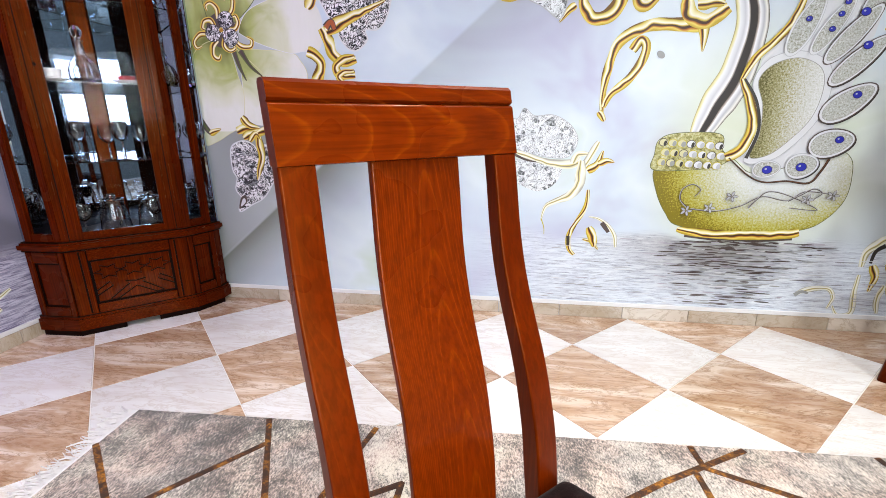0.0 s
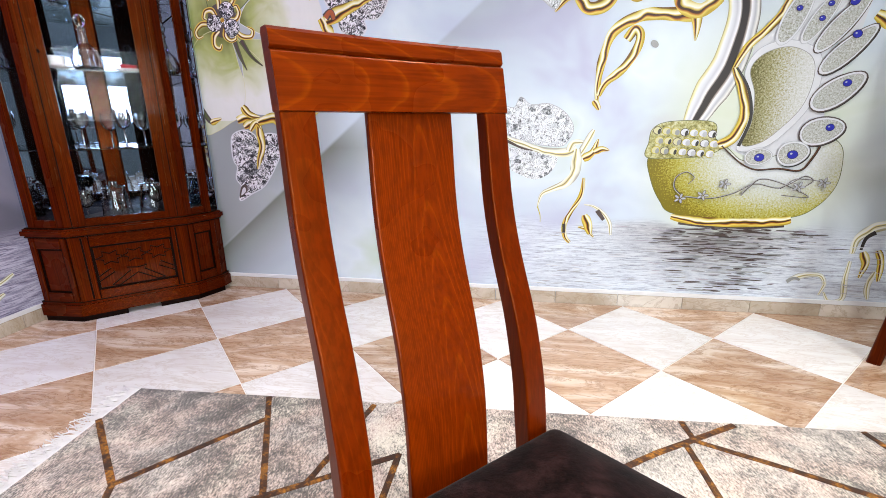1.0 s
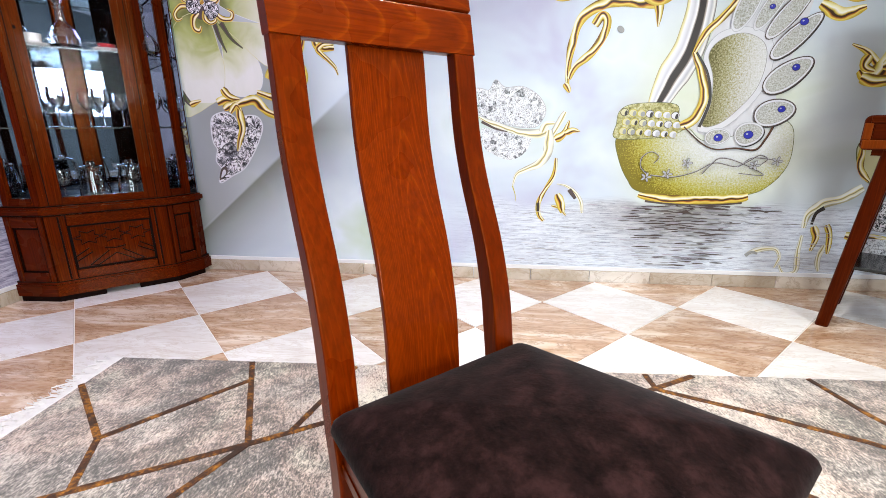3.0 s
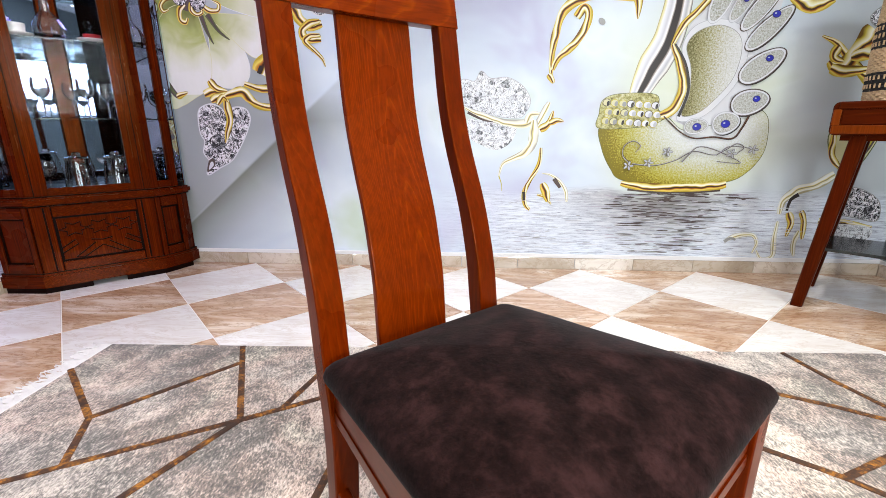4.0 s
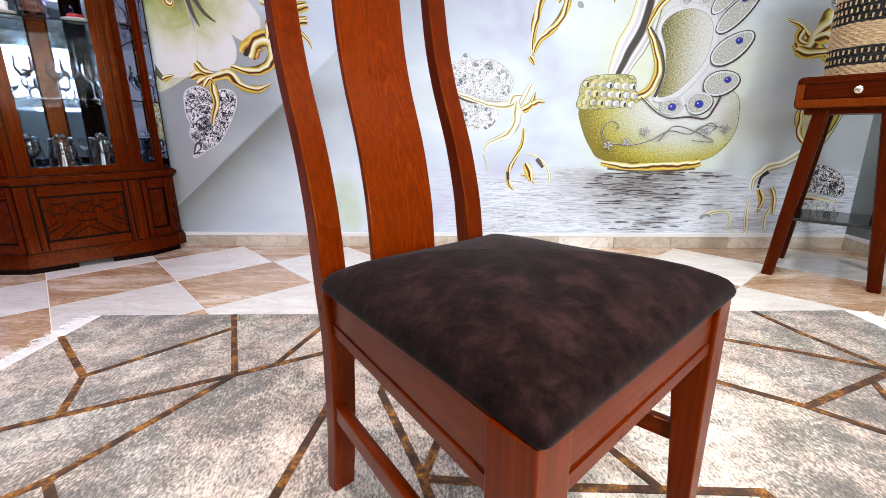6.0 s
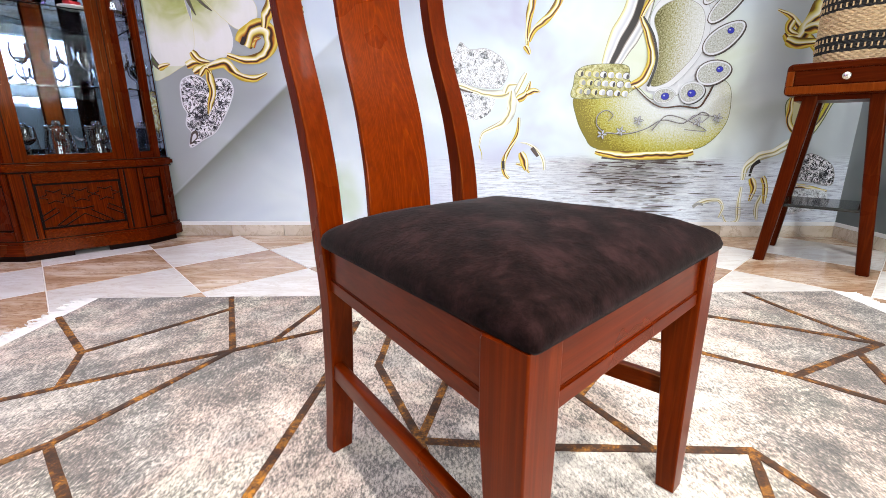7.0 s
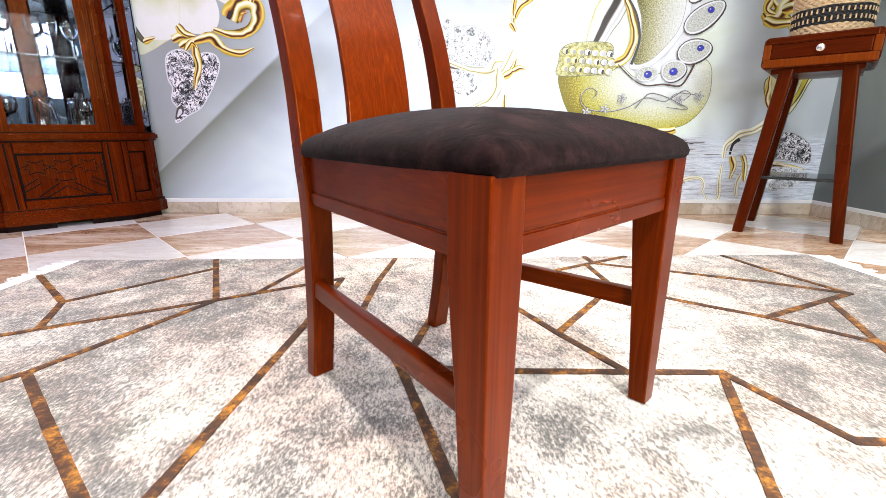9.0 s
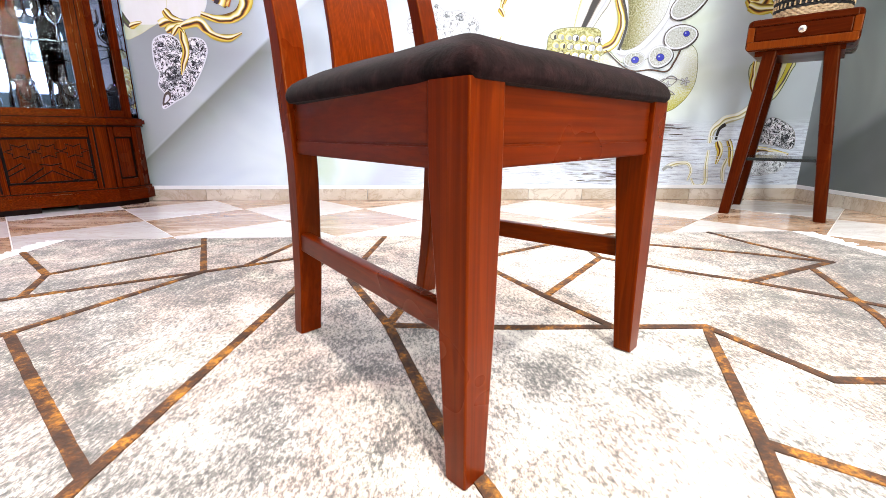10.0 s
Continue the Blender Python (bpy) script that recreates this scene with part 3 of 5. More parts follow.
def dining_chair(m):
    chair = thing("dining_chair", m, "reddish cherry wood dining chair with dark brown padded seat", "chair")
    # back posts, one with the rear leg
    for s, xo in ((-1, (-0.176, -0.189, -0.176)), (1, (0.200, 0.172, 0.180))):
        rings = []
        for i in range(48):
            z = 0.975 * i / 47
            w = 0.045
            outer = float(np.interp(z, [0, 0.42, 1.06], xo))
            d = float(np.interp(z, [0, 0.5, 1], [0.029, 0.035, 0.024]))
            rings.append([(x, y, z) for x, y in rrect(outer - s * w / 2, soft_front(z) + d / 2 + back_skew(outer, z), w, d, 0.0035)])
        bm = bmesh.new()
        loft(bm, rings)
        part("back_post", bm, wood_z, chair, smooth=True)
    # top rail with a scored line
    bm = bmesh.new()
    prof = [(0.0, 0.975), (-0.0025, 0.9765), (-0.003, 1.043), (-0.001, 1.0452), (0.003, 1.047), (-0.001, 1.0488), (-0.003, 1.051), (-0.002, 1.068), (0.003, 1.0725), (0.022, 1.0725), (0.026, 1.068), (0.027, 0.9765), (0.025, 0.975)]
    rings = []
    for i in range(17):
        t = i / 16
        x = -0.178 + 0.357 * t
        bow = 0.008 * math.sin(math.pi * t)
        rings.append([(x, soft_front(z) + o + bow + back_skew(x, z), z) for o, z in prof])
    loft(bm, rings)
    part("top_rail", bm, wood_rail, chair, smooth=True)
    # curved splat
    rings = []
    for i in range(40):
        z = 0.40 + 0.577 * i / 39
        c = float(np.interp(z, [0.42, 1.06], [-0.012, 0.0196]))
        rings.append([(x, y + back_skew(x, z), z) for x, y in rrect(c, soft_front(z) + 0.026, 0.140, 0.0125, 0.003)])
    bm = bmesh.new()
    loft(bm, rings)
    part("back_splat", bm, wood_splat, chair, smooth=True)
    # tapered front legs
    for s, xo, xf in ((-1, -0.244, -0.244), (1, 0.249, 0.243)):
        bm = bmesh.new()
        rings = []
        for z, w, d in ((0.0, 0.035, 0.029), (0.002, 0.037, 0.031), (0.20, 0.048, 0.043), (0.345, 0.053, 0.056), (0.436, 0.053, 0.056), (0.440, 0.051, 0.054)):
            o = xf + (xo - xf) * z / 0.44
            rings.append([(x, y, z) for x, y in rrect(o - s * w / 2, d / 2, w, d, 0.0028)])
        loft(bm, rings)
        part("front_leg", bm, wood_z, chair, smooth=True)
    # aprons with a raised lower bead
    left, right = ((-0.241, 0.05), (-0.179, 0.455)), ((0.241, 0.05), (0.168, 0.440))
    for name, p, q, mt in (("front_apron", (-0.195, 0.006), (0.195, 0.006), wood_x), ("side_apron", left[1], left[0], wood_y), ("side_apron", right[0], right[1], wood_y), ("rear_apron", (0.128, 0.450), (-0.143, 0.466), wood_x)):
        bm = bmesh.new()
        slab(bm, p, q, 0.3795, 0.4405, -0.024, -0.0016)
        bmesh.ops.bevel(bm, geom=bm.edges[:], offset=0.0015, segments=2, affect="EDGES")
        board = part(name, bm, mt, chair)
        bm = bmesh.new()
        slab(bm, p, q, 0.356, 0.3795, -0.024, 0.0004)
        bmesh.ops.bevel(bm, geom=bm.edges[:], offset=0.0025, segments=2, affect="EDGES")
        part("bead", bm, mt, board)
    # side stretchers
    for p, q in (((-0.226, 0.030, 0.190), (-0.168, 0.470, 0.196)), ((0.226, 0.030, 0.190), (0.170, 0.462, 0.196))):
        bm = bmesh.new()
        bar(bm, p, q, 0.020, 0.034, 0.004)
        part("stretcher", bm, wood_y, chair, smooth=True)
    # padded seat
    def outline(grow, corner):
        f, b, y0, y1 = 0.243 + grow, 0.195 + grow, -0.004 - grow, 0.446 + min(grow, 0)
        base = [(-f, y0), (f, y0), (b - 0.012, y1 - 0.014), (-b, y1)]
        out = []
        for i in range(4):
            p0, p1, p2 = (Vector(base[(i + j) % 4]) for j in (-1, 0, 1))
            e0, e1 = (p0 - p1).normalized() * corner, (p2 - p1).normalized() * corner
            for k in range(7):
                t = k / 6
                out.append((p1 + e0) * (1 - t) ** 2 + p1 * 2 * t * (1 - t) + (p1 + e1) * t * t)
            for k in range(1, 8):
                t = k / 8
                side = (p1 + e1).lerp(p2 + (p1 - p2).normalized() * corner, t)
                out.append(side)
        return out
    bm = bmesh.new()
    rings = []
    mid = Vector((0.0, 0.225))
    for grow, corner, z in ((-0.012, 0.010, 0.436), (-0.002, 0.011, 0.438), (0.002, 0.012, 0.443), (0.003, 0.013, 0.450), (-0.001, 0.014, 0.460), (-0.006, 0.017, 0.4665), (-0.014, 0.022, 0.4725)):
        rings.append([(p.x, p.y, z) for p in outline(grow, corner)])
    rim = outline(-0.014, 0.022)
    for k in (0.86, 0.72, 0.58, 0.44, 0.3, 0.16, 0.05):
        ring = []
        for p in rim:
            q = mid.lerp(p, k)
            wob = 0.0025 * noise.noise((q.x * 9, q.y * 9, 3))
            ring.append((q.x, q.y, 0.4735 + 0.040 * (1 - k ** 2.4) + wob))
        rings.append(ring)
    loft(bm, rings)
    part("seat_cushion", bm, velvet, chair, "dark brown velvet padded seat", smooth=True)
    return chair


CHAIR = pose(0.345 + 0.0141, 0.179 + 0.0142, 0.012, 0, 0, 45.16)
dining_chair(CHAIR)


# ---- rug ----
RUG = pose(-1.272, 1.240, 0, 0, 0, 2.65)


def rug():
    ob = thing("rug", RUG, "grey mottled rug with rust-brown geometric lines and white fringes", "rug")
    bm = bmesh.new()
    nx, ny = 120, 84
    grid = [[bm.verts.new((RW * i / nx, -RD * j / ny, 0.0105 + 0.0012 * noise.noise((i * 0.9, j * 0.9, 0)))) for i in range(nx + 1)] for j in range(ny + 1)]
    for j in range(ny):
        for i in range(nx):
            bm.faces.new((grid[j][i], grid[j + 1][i], grid[j + 1][i + 1], grid[j][i + 1]))
    rim = [grid[0][i] for i in range(nx + 1)] + [grid[j][nx] for j in range(1, ny + 1)] + [grid[ny][i] for i in range(nx - 1, -1, -1)] + [grid[j][0] for j in range(ny - 1, 0, -1)]
    low = [bm.verts.new((v.co.x, v.co.y, 0.001)) for v in rim]
    for i in range(len(rim)):
        k = (i + 1) % len(rim)
        bm.faces.new((rim[i], rim[k], low[k], low[i]))
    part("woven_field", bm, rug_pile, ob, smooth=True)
    back = RUG.inverted()
    west = [[(-1.262, 1.05), (-0.975, 0.812), (-0.88, 0.63)], [(-0.975, 0.812), (-0.70, 1.14)], [(-0.754, 1.252), (-0.536, 0.835)], [(-1.29, 0.39), (-0.88, 0.632), (-0.536, 0.835), (-0.212, 1.037)],
            [(-0.438, 0.905), (-0.36, 1.26)], [(-0.212, 1.037), (-0.220, 0.66), (-0.258, 0.04), (-0.27, -0.3)], [(-0.536, 0.835), (-0.717, 0.428), (-0.95, 0.17), (-1.28, 0.02)], [(-0.717, 0.428), (-0.509, 0.252), (-0.258, 0.042)],
            [(-0.063, 1.275), (-0.088, 1.0), (-0.092, 0.762), (0.049, 0.464), (0.156, 0.145), (0.215, 0.02), (0.27, -0.12)]]
    east = [[(0.049, 0.464), (0.115, 0.78), (0.354, 1.019), (0.557, 1.157), (0.843, 1.325)], [(0.049, 0.464), (0.288, 0.452), (0.712, 0.454)], [(0.30, 0.87), (0.417, 0.632), (0.515, 0.458)], [(0.417, 0.632), (0.673, 0.977), (0.66, 1.20)],
            [(0.684, 1.317), (0.693, 1.23), (0.909, 1.146), (1.187, 1.025), (1.375, 0.922)], [(1.243, 1.346), (1.289, 1.16), (1.375, 0.922), (0.998, 0.738)], [(0.673, 0.977), (0.832, 0.850), (0.998, 0.738), (1.152, 0.598), (1.35, 0.42)],
            [(1.262, 0.855), (1.194, 0.681), (1.108, 0.474), (0.96, 0.245)], [(0.712, 0.454), (0.802, 0.249), (0.884, 0.245), (1.5, 0.27)], [(0.712, 0.454), (0.580, 0.10), (0.543, 0.011), (0.49, -0.14)], [(0.580, 0.10), (0.676, 0.033), (0.95, -0.15)]]
    for line in west + east:
        for i, (p, q) in enumerate(zip(line, line[1:])):
            a, b = back @ Vector((*p, 0)), back @ Vector((*q, 0))
            d = (b - a).normalized()
            s = Vector((-d.y, d.x, 0)) * 0.0095
            a, b = a - d * 0.006, b + d * 0.006
            bm = bmesh.new()
            steps = max(2, int((b - a).length / 0.02))
            z = Vector((0, 0, 0.0128 + 0.00012 * i))
            rows = []
            for k in range(steps + 1):
                c = a.lerp(b, k / steps)
                wob = s * (1 + 0.12 * noise.noise((c.x * 40, c.y * 40, 1)))
                rows.append([c + wob + z, c + wob * 0.2 + z * 1.08, c - wob + z, c - wob + z * 0.7, c + wob + z * 0.7])
            loft(bm, rows)
            part("woven_line", bm, rug_line, ob, "rust-brown woven line")
    rng = random.Random(5)
    for side, x0, sgn in (("west", 0, -1), ("east", RW, 1)):
        bm = bmesh.new()
        box(bm, min(x0, x0 + sgn * 0.012), max(x0, x0 + sgn * 0.012), -RD, 0, 0.001, 0.008, 0.002)
        k = 0
        while k * 0.0058 < RD:
            y = -k * 0.0058
            L, sway = rng.uniform(0.055, 0.09), rng.uniform(-0.03, 0.03)
            rows = []
            for t in (0, 0.35, 0.7, 1):
                cx, cy, r = x0 + sgn * (0.01 + L * t), y + sway * t * t + 0.004 * math.sin(t * 7 + k), 0.0026 * (1 - 0.5 * t)
                rows.append([(cx, cy - r, 0.002 + 0.003 * (1 - t)), (cx, cy, 0.007 - 0.002 * t + r), (cx, cy + r, 0.002 + 0.003 * (1 - t))])
            loft(bm, rows)
            k += 1
        tagged(part("fringe", bm, fringe_mat, ob, "white cotton fringe"), kind="stuff")


rug()


# ---- corner display cabinet ----
def shift_line(pts, d):
    """The open line of the cabinet's front moved outwards by d."""
    out = []
    for i, p in enumerate(pts):
        p = Vector(p)
        ns = []
        if i > 0:
            e = (p - Vector(pts[i - 1])).normalized()
            ns.append(Vector((e.y, -e.x)))
        if i < len(pts) - 1:
            e = (Vector(pts[i + 1]) - p).normalized()
            ns.append(Vector((e.y, -e.x)))
        m = sum(ns, Vector((0, 0))).normalized()
        out.append(p + m * d / m.dot(ns[0]))
    return out


FRONT = [(-2.272, 1.728), (-2.062, 1.738), (-1.672, 2.108), (-1.612, 2.262)]
CORNER = [(-1.612, YF - 0.012), (XL + 0.012, YF - 0.012), (XL + 0.012, 1.728)]


def shape(d):
    f = [tuple(p) for p in shift_line(FRONT, d)]
    f[0] = (max(f[0][0], XL + 0.012), f[0][1])
    return f + [(f[-1][0], YF - 0.012), (XL + 0.012, YF - 0.012), (XL + 0.0121, f[0][1])]


def cabinet():
    cab = thing("display_cabinet", pose(0, 0, 0), "dark reddish wooden corner display cabinet with glass door and carved panel", "cabinet")
    ft = shift_line(FRONT, 0.0)
    bm = bmesh.new()
    prism(bm, shape(-0.004), 0.028, 0.088)
    prism(bm, shape(-0.014), 0.086, 0.100)
    part("plinth", bm, cab_x, cab)
    for a, b in ((0, 1), (1, 2), (2, 3)):
        p, q = ft[a], ft[b]
        ends = ((0, 1),) if a != 1 else ((0, 0.36), (0.64, 1))
        for e0, e1 in ends:
            bm = bmesh.new()
            slab(bm, p.lerp(q, e0), p.lerp(q, e1), 0.0, 0.030, -0.03, -0.006)
            part("foot", bm, dark_line, cab)
    bm = bmesh.new()
    prism(bm, shape(-0.026), 0.098, 0.448)
    part("lower_body", bm, cab_z, cab)
    # framed panels of the lower part
    lo = shift_line(FRONT, -0.026)
    for a, b in ((0, 1), (1, 2), (2, 3)):
        p, q = lo[a], lo[b]
        L = (q - p).length
        e = 0.085 if a == 1 else 0.032
        for i, (s0, s1, z0, z1) in enumerate(((0.002, e - 0.004, 0.102, 0.440), (L - e + 0.004, L - 0.002, 0.102, 0.440), (e, L - e, 0.102, 0.150), (e, L - e, 0.385, 0.440))):
            bm = bmesh.new()
            slab(bm, p.lerp(q, s0 / L), p.lerp(q, s1 / L), z0, z1, 0.0005, 0.012)
            bmesh.ops.bevel(bm, geom=bm.edges[:], offset=0.002, segments=1, affect="EDGES")
            part("stile" if i < 2 else "rail", bm, cab_z if i < 2 else cab_x, cab)
            bm = bmesh.new()
            slab(bm, p.lerp(q, max(s0 - 0.012, 0.001) / L), p.lerp(q, min(s1 + 0.012, L - 0.001) / L), z0 - 0.010, min(z1 + 0.010, 0.446), 0.0003, 0.003)
            part("dark_joint", bm, dark_line, cab)
        if a == 1:
            for s0 in (0.05, L - 0.062):
                bm = bmesh.new()
                slab(bm, p.lerp(q, s0 / L), p.lerp(q, (s0 + 0.008) / L), 0.11, 0.435, 0.011, 0.0135)
                part("groove", bm, dark_line, cab)
    # carved front: zigzag stars and slanting bars
    p, q = lo[1], lo[2]
    d = (q - p).normalized()
    out = Vector((d.y, -d.x))
    L = (q - p).length

    def scored(pts):
        bm = bmesh.new()
        rings = []
        for i, (a, z) in enumerate(pts):
            (a0, z0), (a1, z1) = pts[i - 1], pts[(i + 1) % len(pts)]
            e = Vector((a1 - a0, z1 - z0)).normalized() * 0.0028
            ring = []
            for k, lift in ((-1, 0.0006), (1, 0.0006), (1, 0.0035), (-1, 0.0035)):
                at = p + d * (a - k * e.y) + out * lift
                ring.append((at.x, at.y, z + k * e.x))
            rings.append(ring)
        loft(bm, rings, closed=True)
        part("carved_line", bm, dark_line, cab, "dark carved line")

    def star(cx, cz, r):
        return [(cx + r * (0.55 if i % 2 else 1.0) * math.cos(radians(30 * i)) * 1.3, cz + r * (0.55 if i % 2 else 1.0) * 0.85 * math.sin(radians(30 * i))) for i in range(12)]
    for cx in (0.155, L / 2, L - 0.155):
        scored(star(cx, 0.315, 0.047))
    scored([(L / 2 - 0.12, 0.165), (L / 2 - 0.03, 0.232), (L / 2 - 0.045, 0.25), (L / 2, 0.242), (L / 2 + 0.045, 0.25), (L / 2 + 0.03, 0.232), (L / 2 + 0.12, 0.165), (L / 2 + 0.085, 0.162), (L / 2, 0.215), (L / 2 - 0.085, 0.162)])
    for s in (-1, 1):
        c = L / 2 + s * 0.155
        scored([(c - s * 0.055, 0.235), (c + s * 0.03, 0.185), (c + s * 0.038, 0.205), (c - s * 0.045, 0.258)])
    # dark burnished lines where the members meet
    for z0, z1, o in ((0.0995, 0.1045, -0.013), (0.4415, 0.4465, -0.0115), (0.4845, 0.4905, -0.021)):
        bm = bmesh.new()
        prism(bm, shape(o), z0, z1)
        part("dark_joint", bm, dark_line, cab)
    # waist moulding
    for z0, z1, o in ((0.446, 0.456, -0.014), (0.455, 0.478, 0.004), (0.477, 0.486, -0.010)):
        bm = bmesh.new()
        prism(bm, shape(o), z0, z1)
        part("moulding", bm, cab_x, cab)
    # upper posts, door and side panes
    up = shift_line(FRONT, -0.030)
    top = 2.02
    for a, b in ((0, 1), (1, 2), (2, 3)):
        p, q = up[a], up[b]
        L = (q - p).length
        e = 0.088 if a == 1 else 0.042
        f = e / L
        for i, (k0, k1, z0, z1) in enumerate(((0, f, 0.486, top), (1 - f, 1, 0.486, top), (f, 1 - f, 0.486, 0.528), (f, 1 - f, top - 0.09, top))):
            bm = bmesh.new()
            slab(bm, p.lerp(q, k0), p.lerp(q, k1), z0, z1, -0.022, 0.0)
            bmesh.ops.bevel(bm, geom=bm.edges[:], offset=0.003, segments=2, affect="EDGES")
            part("post" if i < 2 else "rail", bm, cab_z if i < 2 else cab_x, cab)
        if a == 1:
            for s0 in (0.010, 0.048, L - 0.058, L - 0.020):
                bm = bmesh.new()
                slab(bm, p.lerp(q, s0 / L), p.lerp(q, (s0 + 0.012) / L), 0.49, top, 0.0, 0.006)
                bmesh.ops.bevel(bm, geom=bm.edges[:], offset=0.0025, segments=2, affect="EDGES")
                part("fluting", bm, cab_z, cab)
            for s0 in (0.030, L - 0.034):
                bm = bmesh.new()
                slab(bm, p.lerp(q, s0 / L), p.lerp(q, (s0 + 0.004) / L), 0.487, top, 0.0005, 0.0018)
                part("groove", bm, dark_line, cab)
            c = p.lerp(q, 0.062 / L) + out * 0.002
            bm = bmesh.new()
            bar(bm, (c.x, c.y, 1.30), (c.x + out.x * 0.006, c.y + out.y * 0.006, 1.30), 0.01, 0.014, 0.003)
            part("keyhole", bm, dark_line, cab, "small black keyhole plate")
        bm = bmesh.new()
        slab(bm, p.lerp(q, f + 0.001), p.lerp(q, 1 - f - 0.001), 0.529, top - 0.091, -0.013, -0.009)
        ob = part("glass_pane", bm, cabinet_glass, cab, "clear glass pane")
        ob.visible_shadow = False
    bm = bmesh.new()
    prism(bm, shape(-0.01), top, top + 0.03)
    prism(bm, shape(0.02), top + 0.029, top + 0.06)
    part("cornice", bm, cab_x, cab)
    # mirrored back and the corner post
    bm = bmesh.new()
    box(bm, XL + 0.014, XL + 0.026, 1.76, YF - 0.03, 0.488, top)
    box(bm, XL + 0.03, -1.63, YF - 0.026, YF - 0.014, 0.488, top)
    part("mirror_back", bm, mirror, cab, "mirrored back panel")
    bm = bmesh.new()
    a, b = Vector((XL + 0.03, YF - 0.085)), Vector((XL + 0.085, YF - 0.03))
    slab(bm, a, b, 0.488, top, -0.012, 0.004)
    part("corner_post", bm, cab_z, cab)
    shelves = []
    inner = [tuple(v) for v in shift_line(FRONT, -0.06)]
    for z in (0.865, 1.235, 1.60):
        bm = bmesh.new()
        prism(bm, inner + [(-1.65, YF - 0.03), (XL + 0.035, YF - 0.03), (XL + 0.035, 1.77)], z - 0.006, z)
        shelf = part("glass_shelf", bm, shelf_glass, cab, "thick clear glass shelf")
        shelf.visible_shadow = False
    return cab


cabinet()


def wine_glass(m, h=0.17, r=0.036):
    ob = thing("wine_glass", m, "clear stemmed wine glass standing on a cabinet shelf", "glass", "glasses in the cabinet")
    bm = bmesh.new()
    lathe(bm, [(0.032, 0), (0.031, 0.003), (0.006, 0.006), (0.004, 0.02), (0.004, h * 0.48)], 18)
    part("stem", bm, glass, ob, smooth=True)
    bm = bmesh.new()
    b = h * 0.482
    lathe(bm, [(0.004, b), (r * 0.6, b + 0.012), (r * 0.95, b + 0.035), (r, b + 0.055), (r * 0.86, h), (r * 0.82, h), (r * 0.95, b + 0.055), (r * 0.9, b + 0.037), (r * 0.55, b + 0.015), (0.003, b + 0.004)], 18)
    part("bowl", bm, glass, ob, smooth=True)
    return ob


def jug(m):
    ob = thing("glass_jug", m, "clear glass water jug with lid on the cabinet floor", "jug")
    bm = bmesh.new()
    lathe(bm, [(0.07, 0), (0.072, 0.01), (0.062, 0.10), (0.05, 0.155), (0.054, 0.17), (0.050, 0.17), (0.046, 0.155), (0.058, 0.10), (0.066, 0.012)], 22)
    part("body", bm, glass, ob, smooth=True)
    bm = bmesh.new()
    lathe(bm, [(0.052, 0.171), (0.052, 0.178), (0.02, 0.185), (0.018, 0.2), (0.012, 0.205)], 22)
    part("lid", bm, glass, ob, smooth=True)
    bm = bmesh.new()
    pts = smooth_line([(0.06, 0, 0.15), (0.10, 0, 0.14), (0.105, 0, 0.08), (0.066, 0, 0.05)])
    for p, q in zip(pts, pts[1:]):
        bar(bm, p, q + (q - p) * 0.2, 0.010, 0.008, 0.003)
    part("handle", bm, glass, ob)
    return ob


def decanter(m):
    ob = thing("decanter", m, "faceted crystal decanter with stopper on a glass shelf", "decanter")
    bm = bmesh.new()
    lathe(bm, [(0.05, 0), (0.062, 0.012), (0.066, 0.045), (0.05, 0.085), (0.02, 0.12), (0.016, 0.17), (0.024, 0.185), (0.02, 0.185), (0.012, 0.17), (0.015, 0.12), (0.044, 0.083), (0.058, 0.045), (0.054, 0.016)], 10)
    part("body", bm, glass, ob)
    bm = bmesh.new()
    lathe(bm, [(0.011, 0.176), (0.012, 0.19), (0.02, 0.205), (0.024, 0.225), (0.012, 0.245)], 8)
    part("stopper", bm, glass, ob)
    return ob


def cup(m, fill, h=1.0):
    ob = thing("cup_and_saucer", m, "white porcelain cup on a saucer on a glass shelf", "cup")
    bm = bmesh.new()
    lathe(bm, [(0.03, 0), (0.062, 0.010), (0.064, 0.013), (0.03, 0.006)], 24)
    part("saucer", bm, porcelain, ob, smooth=True)
    bm = bmesh.new()
    lathe(bm, [(0.022, 0.008), (0.034, 0.008 + 0.012 * h), (0.038, 0.008 + 0.047 * h), (0.035, 0.008 + 0.047 * h), (0.031, 0.010 + 0.012 * h), (0.02, 0.012)], 24)
    part("cup", bm, fill, ob, smooth=True)


S = 0.4905
for x, y, z, h in ((-2.02, 1.86, S, 0.17), (-1.80, 2.07, S, 0.17), (-1.98, 2.02, S, 0.15), (-1.73, 2.17, S, 0.16), (-2.15, 1.84, S, 0.16),
                   (-1.995, 1.90, 0.866, 0.19), (-1.93, 2.0, 0.866, 0.17), (-1.87, 2.02, 0.866, 0.19), (-1.83, 2.10, 0.866, 0.17), (-2.15, 1.85, 0.866, 0.18), (-1.71, 2.19, 0.866, 0.18),
                   (-1.86, 2.02, 1.601, 0.17), (-1.98, 1.93, 1.601, 0.17), (-1.9, 2.13, 1.601, 0.17)):
    wine_glass(pose(x - 0.018, y + 0.018, z), h, 0.038)
jug(pose(-1.985, 2.0, S, 0, 0, -30))
jug(pose(-1.88, 2.13, S, 0, 0, 70))
decanter(pose(-1.95, 1.97, 1.236))
decanter(pose(-1.72, 2.20, 1.236))
decanter(pose(-2.14, 1.90, 1.236))
cup(pose(-2.05, 1.90, 1.236), porcelain)
